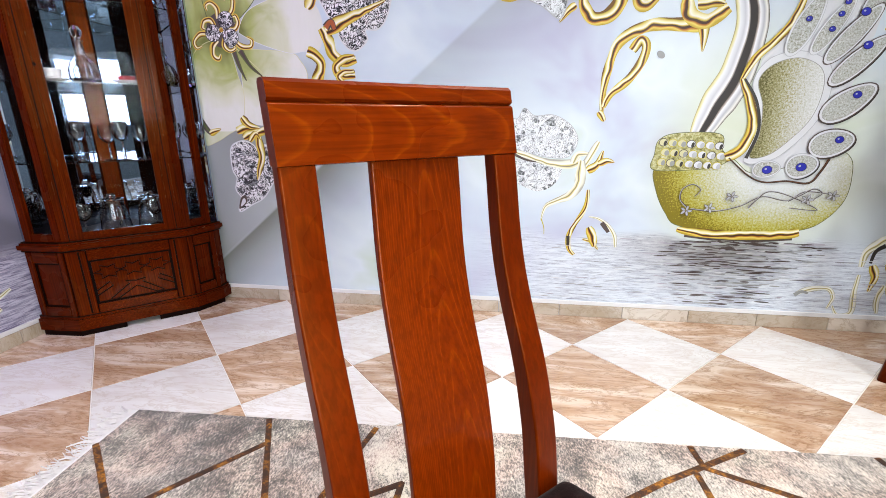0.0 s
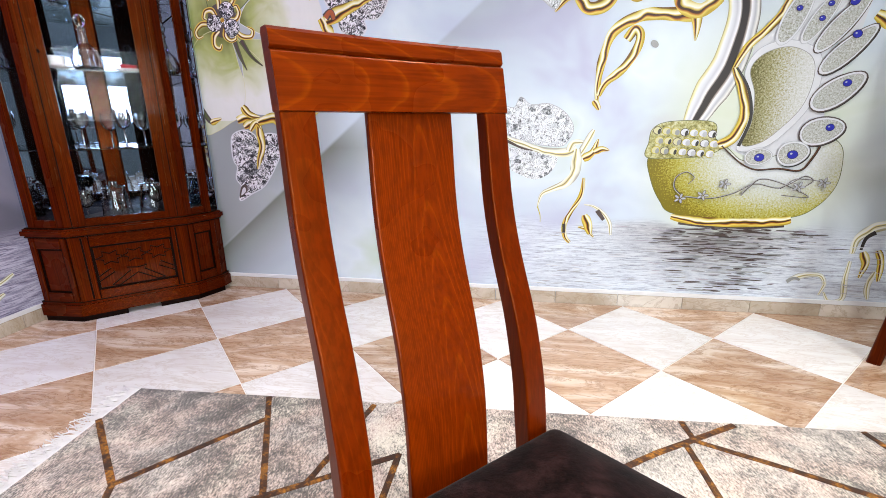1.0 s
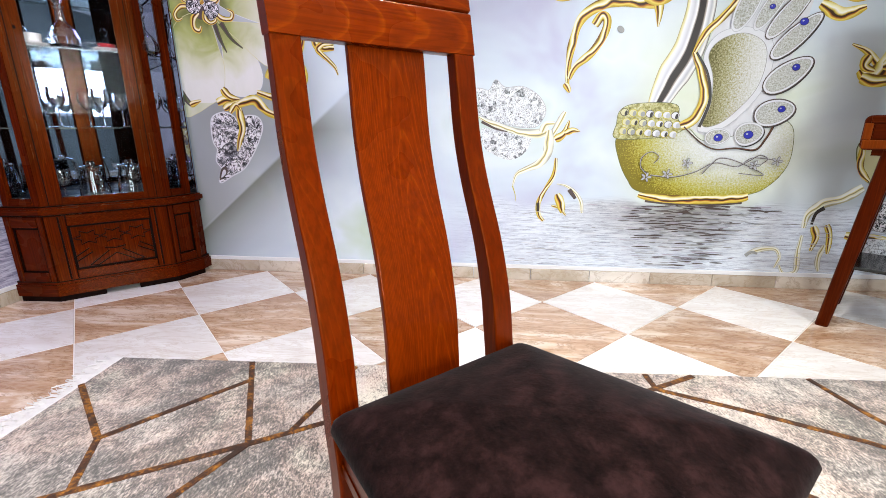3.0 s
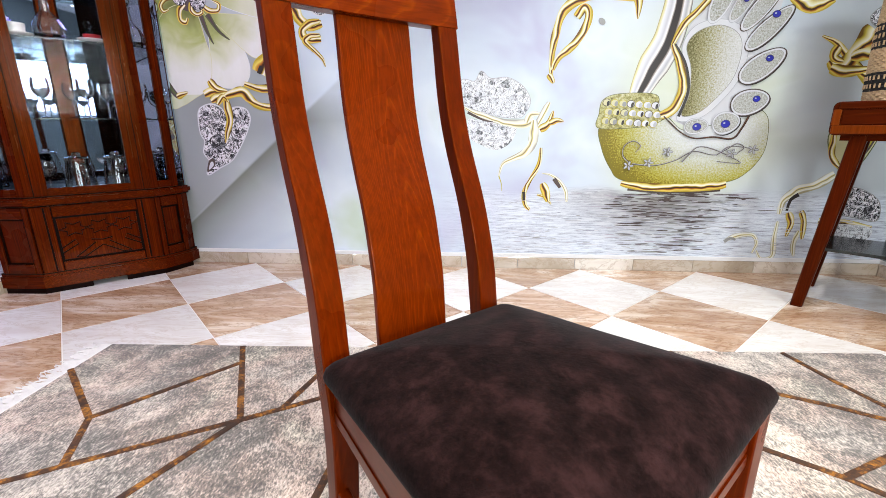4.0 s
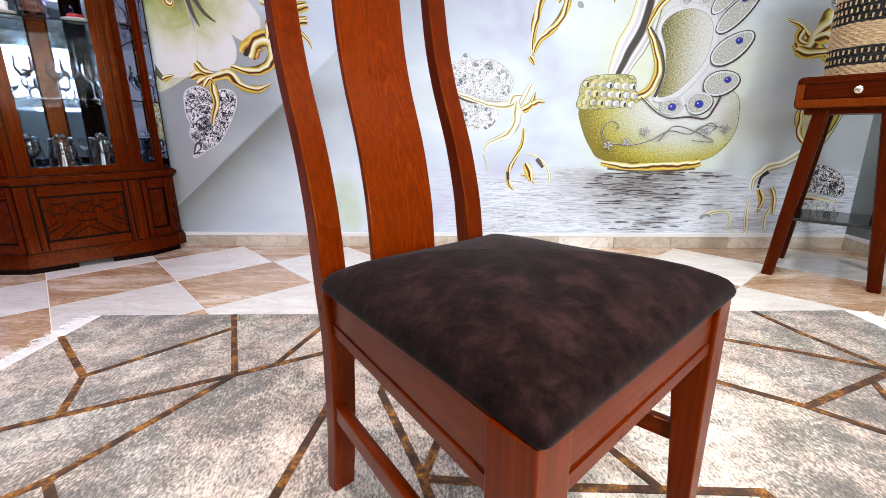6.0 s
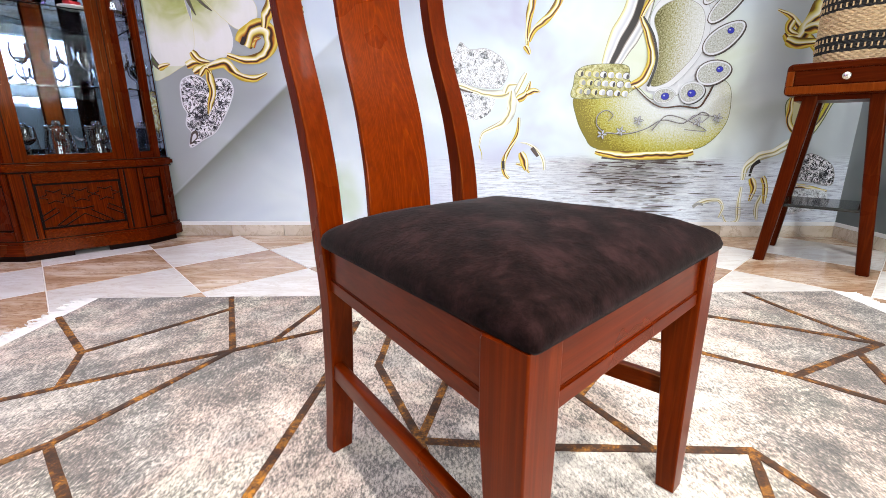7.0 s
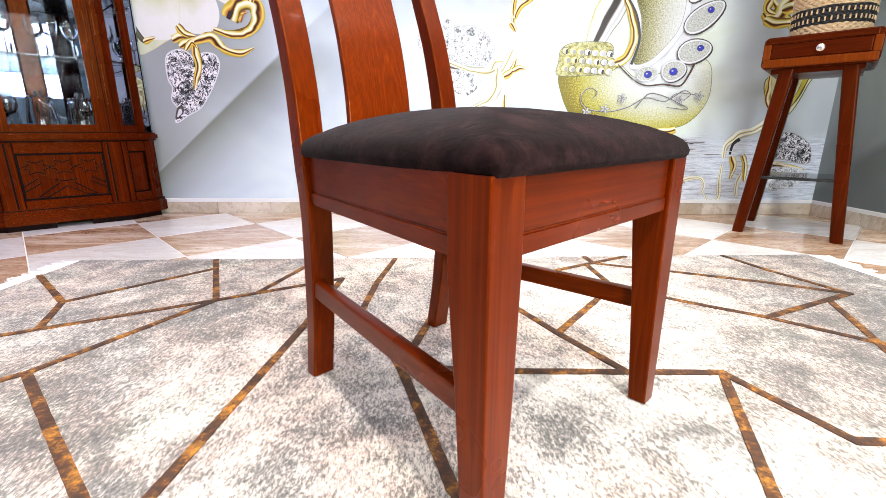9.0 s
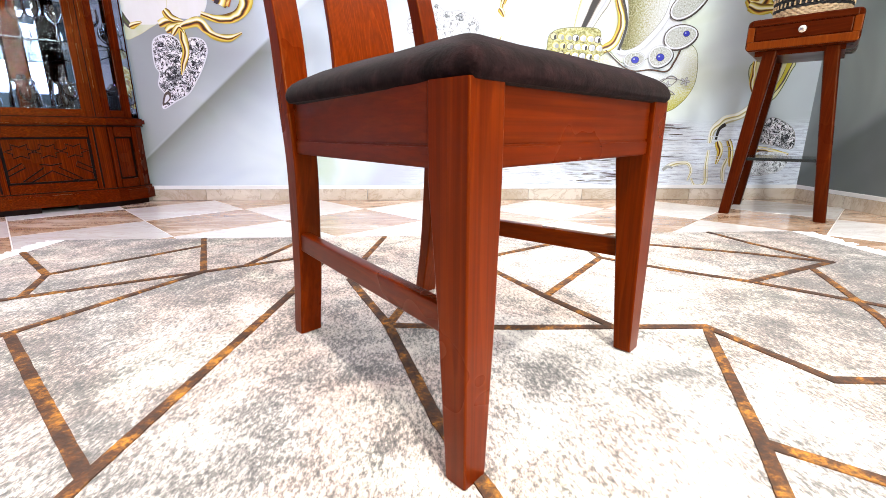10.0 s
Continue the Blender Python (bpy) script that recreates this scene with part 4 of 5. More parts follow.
cup(pose(-1.84, 2.09, 1.236), red_paint, 0.55)


# ---- high wooden stool with a drawer ----
def stool(m):
    ob = thing("side_stool", m, "tall reddish wooden stool table with one drawer and splayed legs", "stool")
    W, D, Z0, Z1 = 0.405, 0.40, 0.770, 0.905
    bm = bmesh.new()
    ring = rrect(W / 2, (Z0 + Z1) / 2, W, Z1 - Z0, 0.022, 5)
    inner = rrect(W / 2, (Z0 + Z1) / 2, W - 0.008, Z1 - Z0 - 0.008, 0.019, 5)
    loft(bm, [[(x, y, z) for x, z in r] for r, y in ((inner, 0.006), (ring, 0.010), (ring, D - 0.004), (inner, D))])
    part("body", bm, stool_x, ob, smooth=True)
    for name, x0, x1, z0, z1, y0, mt in (("top_strip", 0.020, W - 0.020, Z1 - 0.030, Z1 - 0.004, 0.0, stool_x), ("bottom_strip", 0.006, W - 0.006, Z0 + 0.006, Z0 + 0.040, 0.0, stool_end), ("end_block", 0.003, 0.030, Z0 + 0.0405, Z1 - 0.031, 0.0, stool_end), ("end_block", W - 0.030, W - 0.003, Z0 + 0.0405, Z1 - 0.031, 0.0, stool_end), ("drawer", 0.033, W - 0.033, Z0 + 0.043, Z1 - 0.033, 0.002, stool_x)):
        bm = bmesh.new()
        box(bm, x0, x1, y0, 0.012, z0, z1, 0.003)
        pt = part(name, bm, mt, ob, "drawer front" if name == "drawer" else "")
        if name == "drawer":
            bm = bmesh.new()
            lathe(bm, [(0.004, 0), (0.005, 0.012), (0.014, 0.016), (0.015, 0.022), (0.009, 0.027), (0.002, 0.028)], 18)
            bmesh.ops.transform(bm, matrix=pose(W / 2 + 0.005, 0.002, (Z0 + Z1) / 2 + 0.004, 90), verts=bm.verts)
            part("knob", bm, nickel, pt, "round brushed nickel knob", smooth=True)
    bm = bmesh.new()
    box(bm, 0.04, W - 0.04, 0.03, D - 0.03, Z0 - 0.022, Z0 + 0.004)
    part("sub_frame", bm, stool_x, ob)
    for sx in (0, 1):
        for sy in (0, 1):
            tx, ty = (0.10 if sx == 0 else W - 0.085), (0.055 if sy == 0 else D - 0.055)
            fx, fy = (0.022 if sx == 0 else W - 0.002), (0.012 if sy == 0 else D - 0.005)
            bm = bmesh.new()
            rings = []
            for z, k, w in ((0, 0, 0.045), (0.004, 0, 0.048), (0.3, 0.4, 0.053), (Z0 - 0.002, 1, 0.058)):
                kk = z / Z0
                rings.append([(x, y, z) for x, y in rrect(fx + (tx - fx) * kk, fy + (ty - fy) * kk, w, w, 0.012, 3)])
            loft(bm, rings)
            part("leg", bm, stool_z, ob, smooth=True)
    bm = bmesh.new()
    box(bm, 0.055, W - 0.045, 0.035, D - 0.035, 0.268, 0.282, 0.003)
    part("shelf", bm, black_shelf, ob, "thin black lower shelf")
    return ob


SA = -40.8
stool(pose(1.597, 1.862, 0, 0, 0, SA))


def basket(m):
    ob = thing("woven_basket", m, "round natural straw basket with black woven bands", "basket")
    r0, steps = 0.140, 120
    bands = ((0.0, 0.040, straw_natural), (0.040, 0.112, straw_black), (0.112, 0.205, straw_natural), (0.205, 0.30, straw_black), (0.30, 0.42, straw_natural))
    row = 0
    for z0, z1, mt in bands:
        k = max(2, int((z1 - z0) / 0.0085))
        for i in range(k):
            bm = bmesh.new()
            z = z0 + (z1 - z0) * (i + 0.5) / k
            h = (z1 - z0) / k * 0.52
            row += 1
            rings = []
            for a in range(steps):
                th = 2 * math.pi * a / steps
                r = r0 + 0.0030 * math.sin(th * 30 + (row % 2) * math.pi) + 0.006 * math.sin(z * 7)
                zz = z + 0.0012 * math.sin(th * 7 + row)
                rings.append([((r + x) * math.cos(th), (r + x) * math.sin(th), zz + y) for x, y in ((0.004, 0), (0.0022, h), (-0.004, h), (-0.004, -h), (0.0022, -h))])
            loft(bm, rings, closed=True)
            part("straw_coil", bm, mt, ob, "black straw coil" if mt is straw_black else "natural straw coil", smooth=True)
        if mt is straw_black:
            bm = bmesh.new()
            for i in range(2 if z1 < 0.2 else 3):
                for a in range(44):
                    th = 2 * math.pi * (a + 0.5 * (i % 2)) / 44
                    z = z0 + (z1 - z0) * (i + 0.6) / (2.2 if z1 < 0.2 else 3.2)
                    r = r0 + 0.0065 + 0.006 * math.sin(z * 7)
                    c, t = Vector((r * math.cos(th), r * math.sin(th), z)), Vector((-math.sin(th), math.cos(th), 0)) * 0.0032
                    n0 = Vector((math.cos(th), math.sin(th), 0)) * 0.002
                    up = Vector((0, 0, 0.0085))
                    loft(bm, [[c - t - n0 + s, c + t - n0 + s, c + t * 0.6 + n0 + s, c - t * 0.6 + n0 + s] for s in (-up, up)])
            tagged(part("straw_stitches", bm, straw_natural, ob, "pale straw stitches"), kind="stuff")
    bm = bmesh.new()
    lathe(bm, [(0.13, 0.001), (0.135, 0.004), (0.135, 0.012), (0.12, 0.014)], 40)
    part("bottom", bm, straw_natural, ob)
    return ob


ang = radians(SA)
bx, by = 0.215, 0.19
basket(pose(1.597 + bx * math.cos(ang) - by * math.sin(ang), 1.862 + bx * math.sin(ang) + by * math.cos(ang), 0.906, 0, 0, 10))


# ---- the printed motifs of the mural ----
from mathutils import geometry

class Print:
    """Flat printed shapes, layered a hair over the wall's face."""
    def __init__(self, name, wall=None, to=None):
        self.name, self.bm, self.mats, self.layer, self.wobble = name, bmesh.new(), [], 0, 1.0
        self.wall = wall or wall_north
        self.to = to or (lambda x, z, d: (x, YF - d, z))

    def face(self, pts, key):
        self.layer += 1
        d = 0.0006 + 0.00008 * self.layer
        if key not in self.mats:
            self.mats.append(key)
        vs = [self.bm.verts.new(self.to(p[0], p[1], d)) for p in pts]
        for a, b, c in geometry.tessellate_polygon([[Vector((p[0], p[1], 0)) for p in pts]]):
            f = self.bm.faces.new((vs[a], vs[b], vs[c]))
            f.material_index = self.mats.index(key)
        return self

    def blob(self, pts, key, edge=None, width=0.006, steps=6):
        s = smooth_line([(*p, 0) for p in pts], steps, True)
        if edge:
            k = len(s)
            turn = sum(s[i].x * s[(i + 1) % k].y - s[i].y * s[(i + 1) % k].x for i in range(k))
            self.ribbon_ring(s, width if turn > 0 else -width, edge)
        return self.face(s, key)

    def ribbon_ring(self, s, width, key):
        """A line of that width along the outside of the closed shape s."""
        k = len(s)
        outer = []
        for i in range(k):
            d = (s[(i + 1) % k] - s[i - 1]).normalized()
            outer.append(s[i] + Vector((d.y, -d.x, 0)) * width)
        for i in range(k):
            j = (i + 1) % k
            self.quad(s[i], s[j], outer[j], outer[i], key)
        self.layer += 1

    def oval(self, x, z, a, b, turn, key, edge=None, width=0.005, point=0.0):
        pts = []
        for i in range(24):
            t = 2 * math.pi * i / 24
            u, v = a * math.cos(t), b * math.sin(t) * (1 - point * math.cos(t))
            c, s = math.cos(radians(turn)), math.sin(radians(turn))
            pts.append(Vector((x + u * c - v * s, z + u * s + v * c, 0)))
        if edge:
            c = Vector((x, z, 0))
            self.face([p + (p - c).normalized() * width for p in pts], edge)
        return self.face(pts, key)

    def ribbon(self, pts, w0, w1, *keys):
        """A tapering stem: the keys are stripes, each (name, share of the width, shift across)."""
        line = smooth_line([(*p, 0) for p in pts], 7)
        k = len(line) - 1
        if len(keys) == 1 and keys[0][0] in ("metal", "glassy", "chrome"):
            self.sheet(line, w0, w1, keys[0][0])
            return self
        for n_key, (key, share, shift) in enumerate(keys):
            left, right = [], []
            for i, p in enumerate(line):
                d = (line[min(i + 1, k)] - line[max(i - 1, 0)]).normalized()
                s = Vector((-d.y, d.x, 0)) * (w0 + (w1 - w0) * i / k) / 2
                s = s * (1 + 0.35 * self.wobble * noise.noise((p.x * 11, p.y * 11, 2)))
                wave = 0.0 if n_key == 0 else 0.35 * self.wobble * (1 - share) * noise.noise((p.x * 16, p.y * 16, n_key * 3))
                slim = share if n_key == 0 else share * (1 + 0.7 * self.wobble * noise.noise((p.x * 14, p.y * 14, n_key * 5 + 1)))
                left.append(p + s * min(1, shift + wave + slim))
                right.append(p + s * max(-1, shift + wave - slim))
            for i in range(k):
                self.quad(left[i], left[i + 1], right[i + 1], right[i], key)
            self.layer += 1
        return self

    def sheet(self, line, w0, w1, key):
        """One strip along the line, with its texture running across it, in four columns so that bends stay smooth."""
        k = len(line) - 1
        uv = self.bm.loops.layers.uv.verify()
        if key not in self.mats:
            self.mats.append(key)
        d = 0.0006 + 0.00008 * (self.layer + 1)
        rows = []
        for i, p in enumerate(line):
            t = (line[min(i + 1, k)] - line[max(i - 1, 0)]).normalized()
            w = 0.66 * (w0 + (w1 - w0) * i / k) * (1 + 0.30 * self.wobble * noise.noise((p.x * 11, p.y * 11, 2)))
            side = Vector((-t.y, t.x, 0)) * w * (0.55 + 0.45 * min(1.0, 4 * i / k, 4 * (k - i) / k + (0.6 if w1 > 0.03 else 0.0)))
            rows.append([(self.bm.verts.new(self.to(*(p + side * (1 - j / 2)).xy, d)), j / 4) for j in range(5)])
        for a, b in zip(rows, rows[1:]):
            for j in range(4):
                f = self.bm.faces.new((a[j][0], a[j + 1][0], b[j + 1][0], b[j][0]))
                f.material_index = self.mats.index(key)
                for loop, q in zip(f.loops, (a[j], a[j + 1], b[j + 1], b[j])):
                    loop[uv].uv = (q[1], 0.5)
        self.layer += 1

    def quad(self, a, b, c, e, key):
        d = 0.0006 + 0.00008 * (self.layer + 1)
        if key not in self.mats:
            self.mats.append(key)
        f = self.bm.faces.new([self.bm.verts.new(self.to(p[0], p[1], d)) for p in (a, b, c, e)])
        f.material_index = self.mats.index(key)

    def done(self, label):
        ob = finish(self.name, self.bm, [P[k] for k in self.mats], self.wall, label)
        return ob



# swan vase
pr = Print("swan_vase_print")
pr.wobble = 0.12
pr.blob([(1.12, 0.90), (1.20, 0.82), (1.42, 0.78), (1.54, 0.86), (1.52, 1.02), (1.56, 1.20), (1.60, 1.40), (1.62, 1.72), (1.36, 1.72), (1.26, 1.42), (1.17, 1.28), (1.22, 1.05)], "white")
pr.blob([(0.776, 0.807), (0.795, 0.697), (0.85, 0.59), (0.926, 0.523), (1.207, 0.489), (1.467, 0.515), (1.572, 0.57), (1.637, 0.67), (1.642, 0.785), (1.618, 0.865), (1.54, 0.905), (1.47, 0.84), (1.37, 0.82), (1.271, 0.79), (1.195, 0.795), (1.11, 0.861), (1.044, 0.823), (0.899, 0.802)], "body", "olive", 0.003)
pr.ribbon([(0.955, 0.476), (1.2, 0.456), (1.45, 0.474)], 0.020, 0.020, ("umber", 1, 0))
pr.ribbon([(0.915, 0.507), (0.96, 0.497), (1.08, 0.486), (1.2, 0.481), (1.32, 0.485), (1.43, 0.495), (1.475, 0.505)], 0.034, 0.034, ("metal", 1, 0))
# chrome neck
pr.ribbon([(0.955, 0.965), (1.004, 1.085), (1.072, 1.223), (1.102, 1.368), (1.103, 1.482), (1.06, 1.62)], 0.130, 0.092, ("chrome", 1, 0))
pr.blob([(0.779, 0.944), (0.858, 0.976), (1.048, 0.971), (1.069, 0.896), (1.11, 0.861), (1.044, 0.819), (0.899, 0.802), (0.763, 0.807), (0.766, 0.876)], "collar", "olive", 0.003)
for j in range(3):
    for i in range(7):
        x, z = 0.800 + 0.042 * i + 0.012 * (j % 2), 0.935 - 0.047 * j - 0.003 * i
        pr.oval(x, z, 0.018, 0.016, 10 * j, "white" if i > 2 else "cream", "umber" if (i + j) % 3 == 0 else "yellow", 0.003)
        pr.oval(x + 0.008, z - 0.004, 0.007 + 0.002 * ((i * 7 + j * 5) % 3), 0.013, -12, "black" if (i + 2 * j) % 3 == 0 else ("silver" if i > 2 else "grey"))
# breast and its golden handle
pr.blob([(1.150, 1.20), (1.20, 1.295), (1.32, 1.325), (1.440, 1.275), (1.472, 1.164), (1.445, 1.035), (1.36, 0.915), (1.275, 0.850), (1.17, 0.845), (1.195, 0.97), (1.185, 1.098)], "white", "silver", 0.003)
pr.blob([(1.172, 1.204), (1.222, 1.272), (1.323, 1.296), (1.415, 1.252), (1.440, 1.164), (1.416, 1.041), (1.338, 0.937), (1.265, 0.876), (1.190, 0.868), (1.215, 0.97), (1.207, 1.098)], "belly", "grey", 0.003)
pr.ribbon([(1.30, 1.56), (1.27, 1.452), (1.218, 1.38), (1.140, 1.300), (1.10, 1.21)], 0.028, 0.026, ("metal", 1, 0))
pr.ribbon([(1.099, 1.215), (1.150, 1.116), (1.178, 1.007), (1.149, 0.905), (1.085, 0.862)], 0.026, 0.040, ("metal", 1, 0))
pr.ribbon([(1.112, 1.215), (1.178, 1.116), (1.207, 0.989), (1.175, 0.860)], 0.010, 0.016, ("black", 1.0, 0))
pr.ribbon([(1.10, 0.862), (1.195, 0.781), (1.271, 0.748), (1.367, 0.754), (1.465, 0.746), (1.505, 0.80), (1.53, 0.86)], 0.006, 0.012, ("black", 1.0, 0), ("brown", 0.4, 0.2))
# feathers
for x, z, a, b, t in ((1.555, 1.279, 0.136, 0.042, 45), (1.551, 1.105, 0.120, 0.058, 35), (1.522, 0.929, 0.093, 0.061, 12), (1.419, 0.827, 0.068, 0.056, 10)):
    pr.oval(x + 0.006, z - 0.004, a + 0.004, b + 0.004, t, "black", None, 0, 0.15)
for x, z, a, b, t in ((1.321, 1.433, 0.136, 0.046, 68), (1.427, 1.421, 0.128, 0.036, 60), (1.60, 1.56, 0.14, 0.04, 60), (1.512, 1.386, 0.144, 0.040, 52), (1.555, 1.279, 0.136, 0.043, 45), (1.551, 1.105, 0.120, 0.058, 35), (1.522, 0.929, 0.093, 0.061, 12), (1.419, 0.827, 0.068, 0.056, 10), (1.270, 0.811, 0.060, 0.040, 5)):
    pr.oval(x, z, a, b, t, "white", "umber" if x > 1.5 else "silver", 0.006 if x > 1.5 else 0.003, 0.15)
    pr.oval(x, z, a * 0.9, b * 0.82, t, "wing", "grey", 0.002, 0.15)
for x, z, a in ((1.274, 0.807, 0.021), (1.417, 0.821, 0.022), (1.551, 0.945, 0.017), (1.580, 1.139, 0.017), (1.576, 1.341, 0.018), (1.538, 1.472, 0.018), (1.463, 1.514, 0.012), (1.447, 1.467, 0.012), (1.423, 1.409, 0.012), (1.325, 1.453, 0.012)):
    pr.oval(x, z, a, a * 0.85, 0, "blue", "black", 0.002)
    pr.oval(x - a * 0.3, z + a * 0.2, a * 0.25, a * 0.2, 0, "silver")
for line in ([(0.962, 0.613), (1.076, 0.605), (1.183, 0.632), (1.275, 0.68), (1.386, 0.662), (1.457, 0.706), (1.581, 0.693)], [(0.95, 0.615), (0.909, 0.657), (0.911, 0.708), (0.955, 0.735), (0.996, 0.709), (0.972, 0.675)],
             [(1.221, 0.623), (1.251, 0.663), (1.298, 0.704), (1.39, 0.686), (1.526, 0.619), (1.401, 0.626)], [(1.39, 0.66), (1.44, 0.69), (1.49, 0.72), (1.53, 0.70), (1.50, 0.67)]):
    pr.ribbon(line, 0.008, 0.005, ("umber", 1, 0), ("silver", 0.35, 0.5))
for x, z in ((0.941, 0.603), (1.139, 0.678), (1.576, 0.689), (1.045, 0.620), (1.47, 0.668)):
    for k in range(5):
        pr.oval(x + 0.017 * math.cos(k * 1.256), z + 0.014 * math.sin(k * 1.256), 0.011, 0.005, k * 72, "silver", "umber", 0.002)
pr.done("printed gold and silver swan vase with blue gems")

pr = Print("reflection_print")
rng = random.Random(11)
for i in range(280):
    z = 0.452 - 0.34 * rng.random() ** 1.7
    w = 0.36 * (1 - 0.35 * (0.45 - z) / 0.34)
    pr.oval(1.20 + rng.gauss(0, 0.50) * w, z, rng.uniform(0.012, 0.06), rng.uniform(0.0012, 0.0038), rng.uniform(-3, 3), rng.choice(("umber", "umber", "umber", "grey", "lilac")))
for i in range(170):
    pr.oval(rng.uniform(0.25, 2.2), rng.uniform(0.10, 0.42), rng.uniform(0.01, 0.05), rng.uniform(0.0008, 0.0022), rng.uniform(-5, 5), rng.choice(("lilac", "grey", "white", "white", "silver")))
pr.done("printed dark reflection on rippled water")

# orchid with jewelled leaf
pr = Print("orchid_print")
for outline in ([(-1.72, 1.78), (-1.80, 1.40), (-1.70, 1.15), (-1.60, 1.30), (-1.48, 1.46), (-1.50, 1.78)], [(-1.50, 1.50), (-1.52, 1.80), (-1.20, 1.80), (-1.24, 1.66), (-1.38, 1.54)]):
    pr.blob(outline, "petal", "olive", 0.004)
pr.blob([(-1.40, 1.425), (-1.373, 1.338), (-1.372, 1.221), (-1.385, 1.101), (-1.352, 1.048), (-1.27, 1.031), (-1.182, 1.061), (-1.154, 1.144), (-1.189, 1.248), (-1.28, 1.36)], "petal", "white", 0.003)
pr.blob([(-1.379, 1.433), (-1.313, 1.415), (-1.086, 1.391), (-1.03, 1.35), (-0.998, 1.284), (-1.022, 1.211), (-1.109, 1.185), (-1.19, 1.24), (-1.28, 1.33), (-1.36, 1.40)], "petal", "cream", 0.003)
pr.blob([(-1.352, 1.51), (-1.303, 1.585), (-1.206, 1.63), (-1.056, 1.66), (-0.943, 1.625), (-0.9, 1.556), (-0.896, 1.481), (-0.924, 1.399), (-1.01, 1.395), (-1.086, 1.391), (-1.232, 1.435), (-1.335, 1.483)], "petal", "white", 0.003)
pr.blob([(-1.62, 1.414), (-1.665, 1.32), (-1.665, 1.18), (-1.65, 1.06), (-1.643, 0.931), (-1.575, 0.942), (-1.5, 0.98), (-1.404, 1.041), (-1.372, 1.177), (-1.391, 1.28), (-1.43, 1.44), (-1.52, 1.46)], "petal", "cream", 0.003)
pr.blob([(-1.60, 1.42), (-1.66, 1.32), (-1.655, 1.16), (-1.62, 1.07), (-1.56, 1.10), (-1.515, 1.22), (-1.50, 1.40)], "petal")
for line in ([(-1.40, 1.42), (-1.375, 1.33), (-1.345, 1.26)], [(-1.36, 1.41), (-1.31, 1.33), (-1.25, 1.28)]):
    pr.ribbon(line, 0.035, 0.006, ("olive", 1, 0), ("umber", 0.4, 0))
# curled golden heart of the flower
pr.oval(-1.452, 1.51, 0.085, 0.085, 0, "umber")
for k in range(8):
    a = radians(k * 45 + 12)
    c, s = math.cos(a), math.sin(a)
    L = 1.0 + 0.25 * ((k * 5) % 3 - 1)
    pr.ribbon([(-1.452 + u * L * c - v * s, 1.51 + u * L * s + v * c) for u, v in ((0.055, 0.0), (0.10, -0.012), (0.138, 0.012), (0.135, 0.045), (0.108, 0.045))], 0.026, 0.014, ("metal", 1, 0))
for x, z, r in ((-1.422, 1.558, 0.042), (-1.502, 1.498, 0.042), (-1.404, 1.473, 0.042), (-1.452, 1.508, 0.020)):
    pr.oval(x, z, r, r * 0.95, 20, "gem", "black", 0.003)
pr.oval(-1.452, 1.512, 0.012, 0.012, 0, "gold")
# leaf tip beside the cabinet
pr.ribbon([(-1.66, 1.07), (-1.608, 0.997), (-1.575, 0.985)], 0.040, 0.012, ("umber", 1, 0), ("olive", 0.5, 0.2))
pr.ribbon([(-1.605, 0.985), (-1.57, 1.0), (-1.535, 1.012)], 0.030, 0.010, ("metal", 1, 0))
# jewelled leaf
pr.blob([(-1.495, 0.853), (-1.479, 0.917), (-1.411, 0.944), (-1.355, 0.923), (-1.326, 0.890), (-1.278, 0.923), (-1.21, 0.917), (-1.188, 0.866), (-1.219, 0.787), (-1.269, 0.705), (-1.328, 0.631), (-1.405, 0.59), (-1.487, 0.548), (-1.462, 0.624), (-1.49, 0.674), (-1.474, 0.74), (-1.492, 0.78)], "gem", "white", 0.007)
pr.blob([(-1.488, 0.560), (-1.470, 0.625), (-1.440, 0.640), (-1.432, 0.605)], "umber")
pr.blob([(-1.476, 0.575), (-1.462, 0.615), (-1.446, 0.622), (-1.444, 0.600)], "white")
pr.ribbon([(-1.318, 0.975), (-1.306, 0.868), (-1.330, 0.79), (-1.352, 0.730)], 0.052, 0.008, ("metal", 1, 0))
for p, w in (([(-1.44, 1.000), (-1.357, 1.020), (-1.29, 1.000)], 0.050), ([(-1.399, 1.075), (-1.365, 1.035), (-1.300, 1.012)], 0.042), ([(-1.405, 0.965), (-1.345, 0.990), (-1.262, 0.998)], 0.046), ([(-1.37, 0.945), (-1.33, 0.985), (-1.30, 0.955)], 0.034)):
    pr.ribbon(p, w, 0.014, ("metal", 1, 0))
# wavy arm and the coiled bud
pr.ribbon([(-1.315, 0.986), (-1.222, 1.012), (-1.176, 0.976), (-1.13, 0.937), (-1.064, 0.926), (-1.02, 0.935), (-0.975, 0.955)], 0.050, 0.016, ("metal", 1, 0))
pr.ribbon([(-1.195, 1.052), (-1.102, 1.026), (-1.0, 1.040), (-0.935, 1.105), (-0.945, 1.175), (-1.00, 1.195), (-1.06, 1.160), (-1.095, 1.105)], 0.034, 0.085, ("metal", 1, 0))
pr.ribbon([(-1.105, 1.105), (-1.085, 1.145)], 0.020, 0.016, ("black", 1, 0))
pr.ribbon([(-1.04, 1.09), (-1.02, 1.13), (-0.99, 1.14)], 0.026, 0.010, ("red", 1, 0), ("gold", 0.5, 0.2))
pr.ribbon([(-0.965, 1.19), (-0.945, 1.25), (-0.915, 1.33), (-0.945, 1.375), (-0.985, 1.395)], 0.044, 0.040, ("metal", 1, 0))
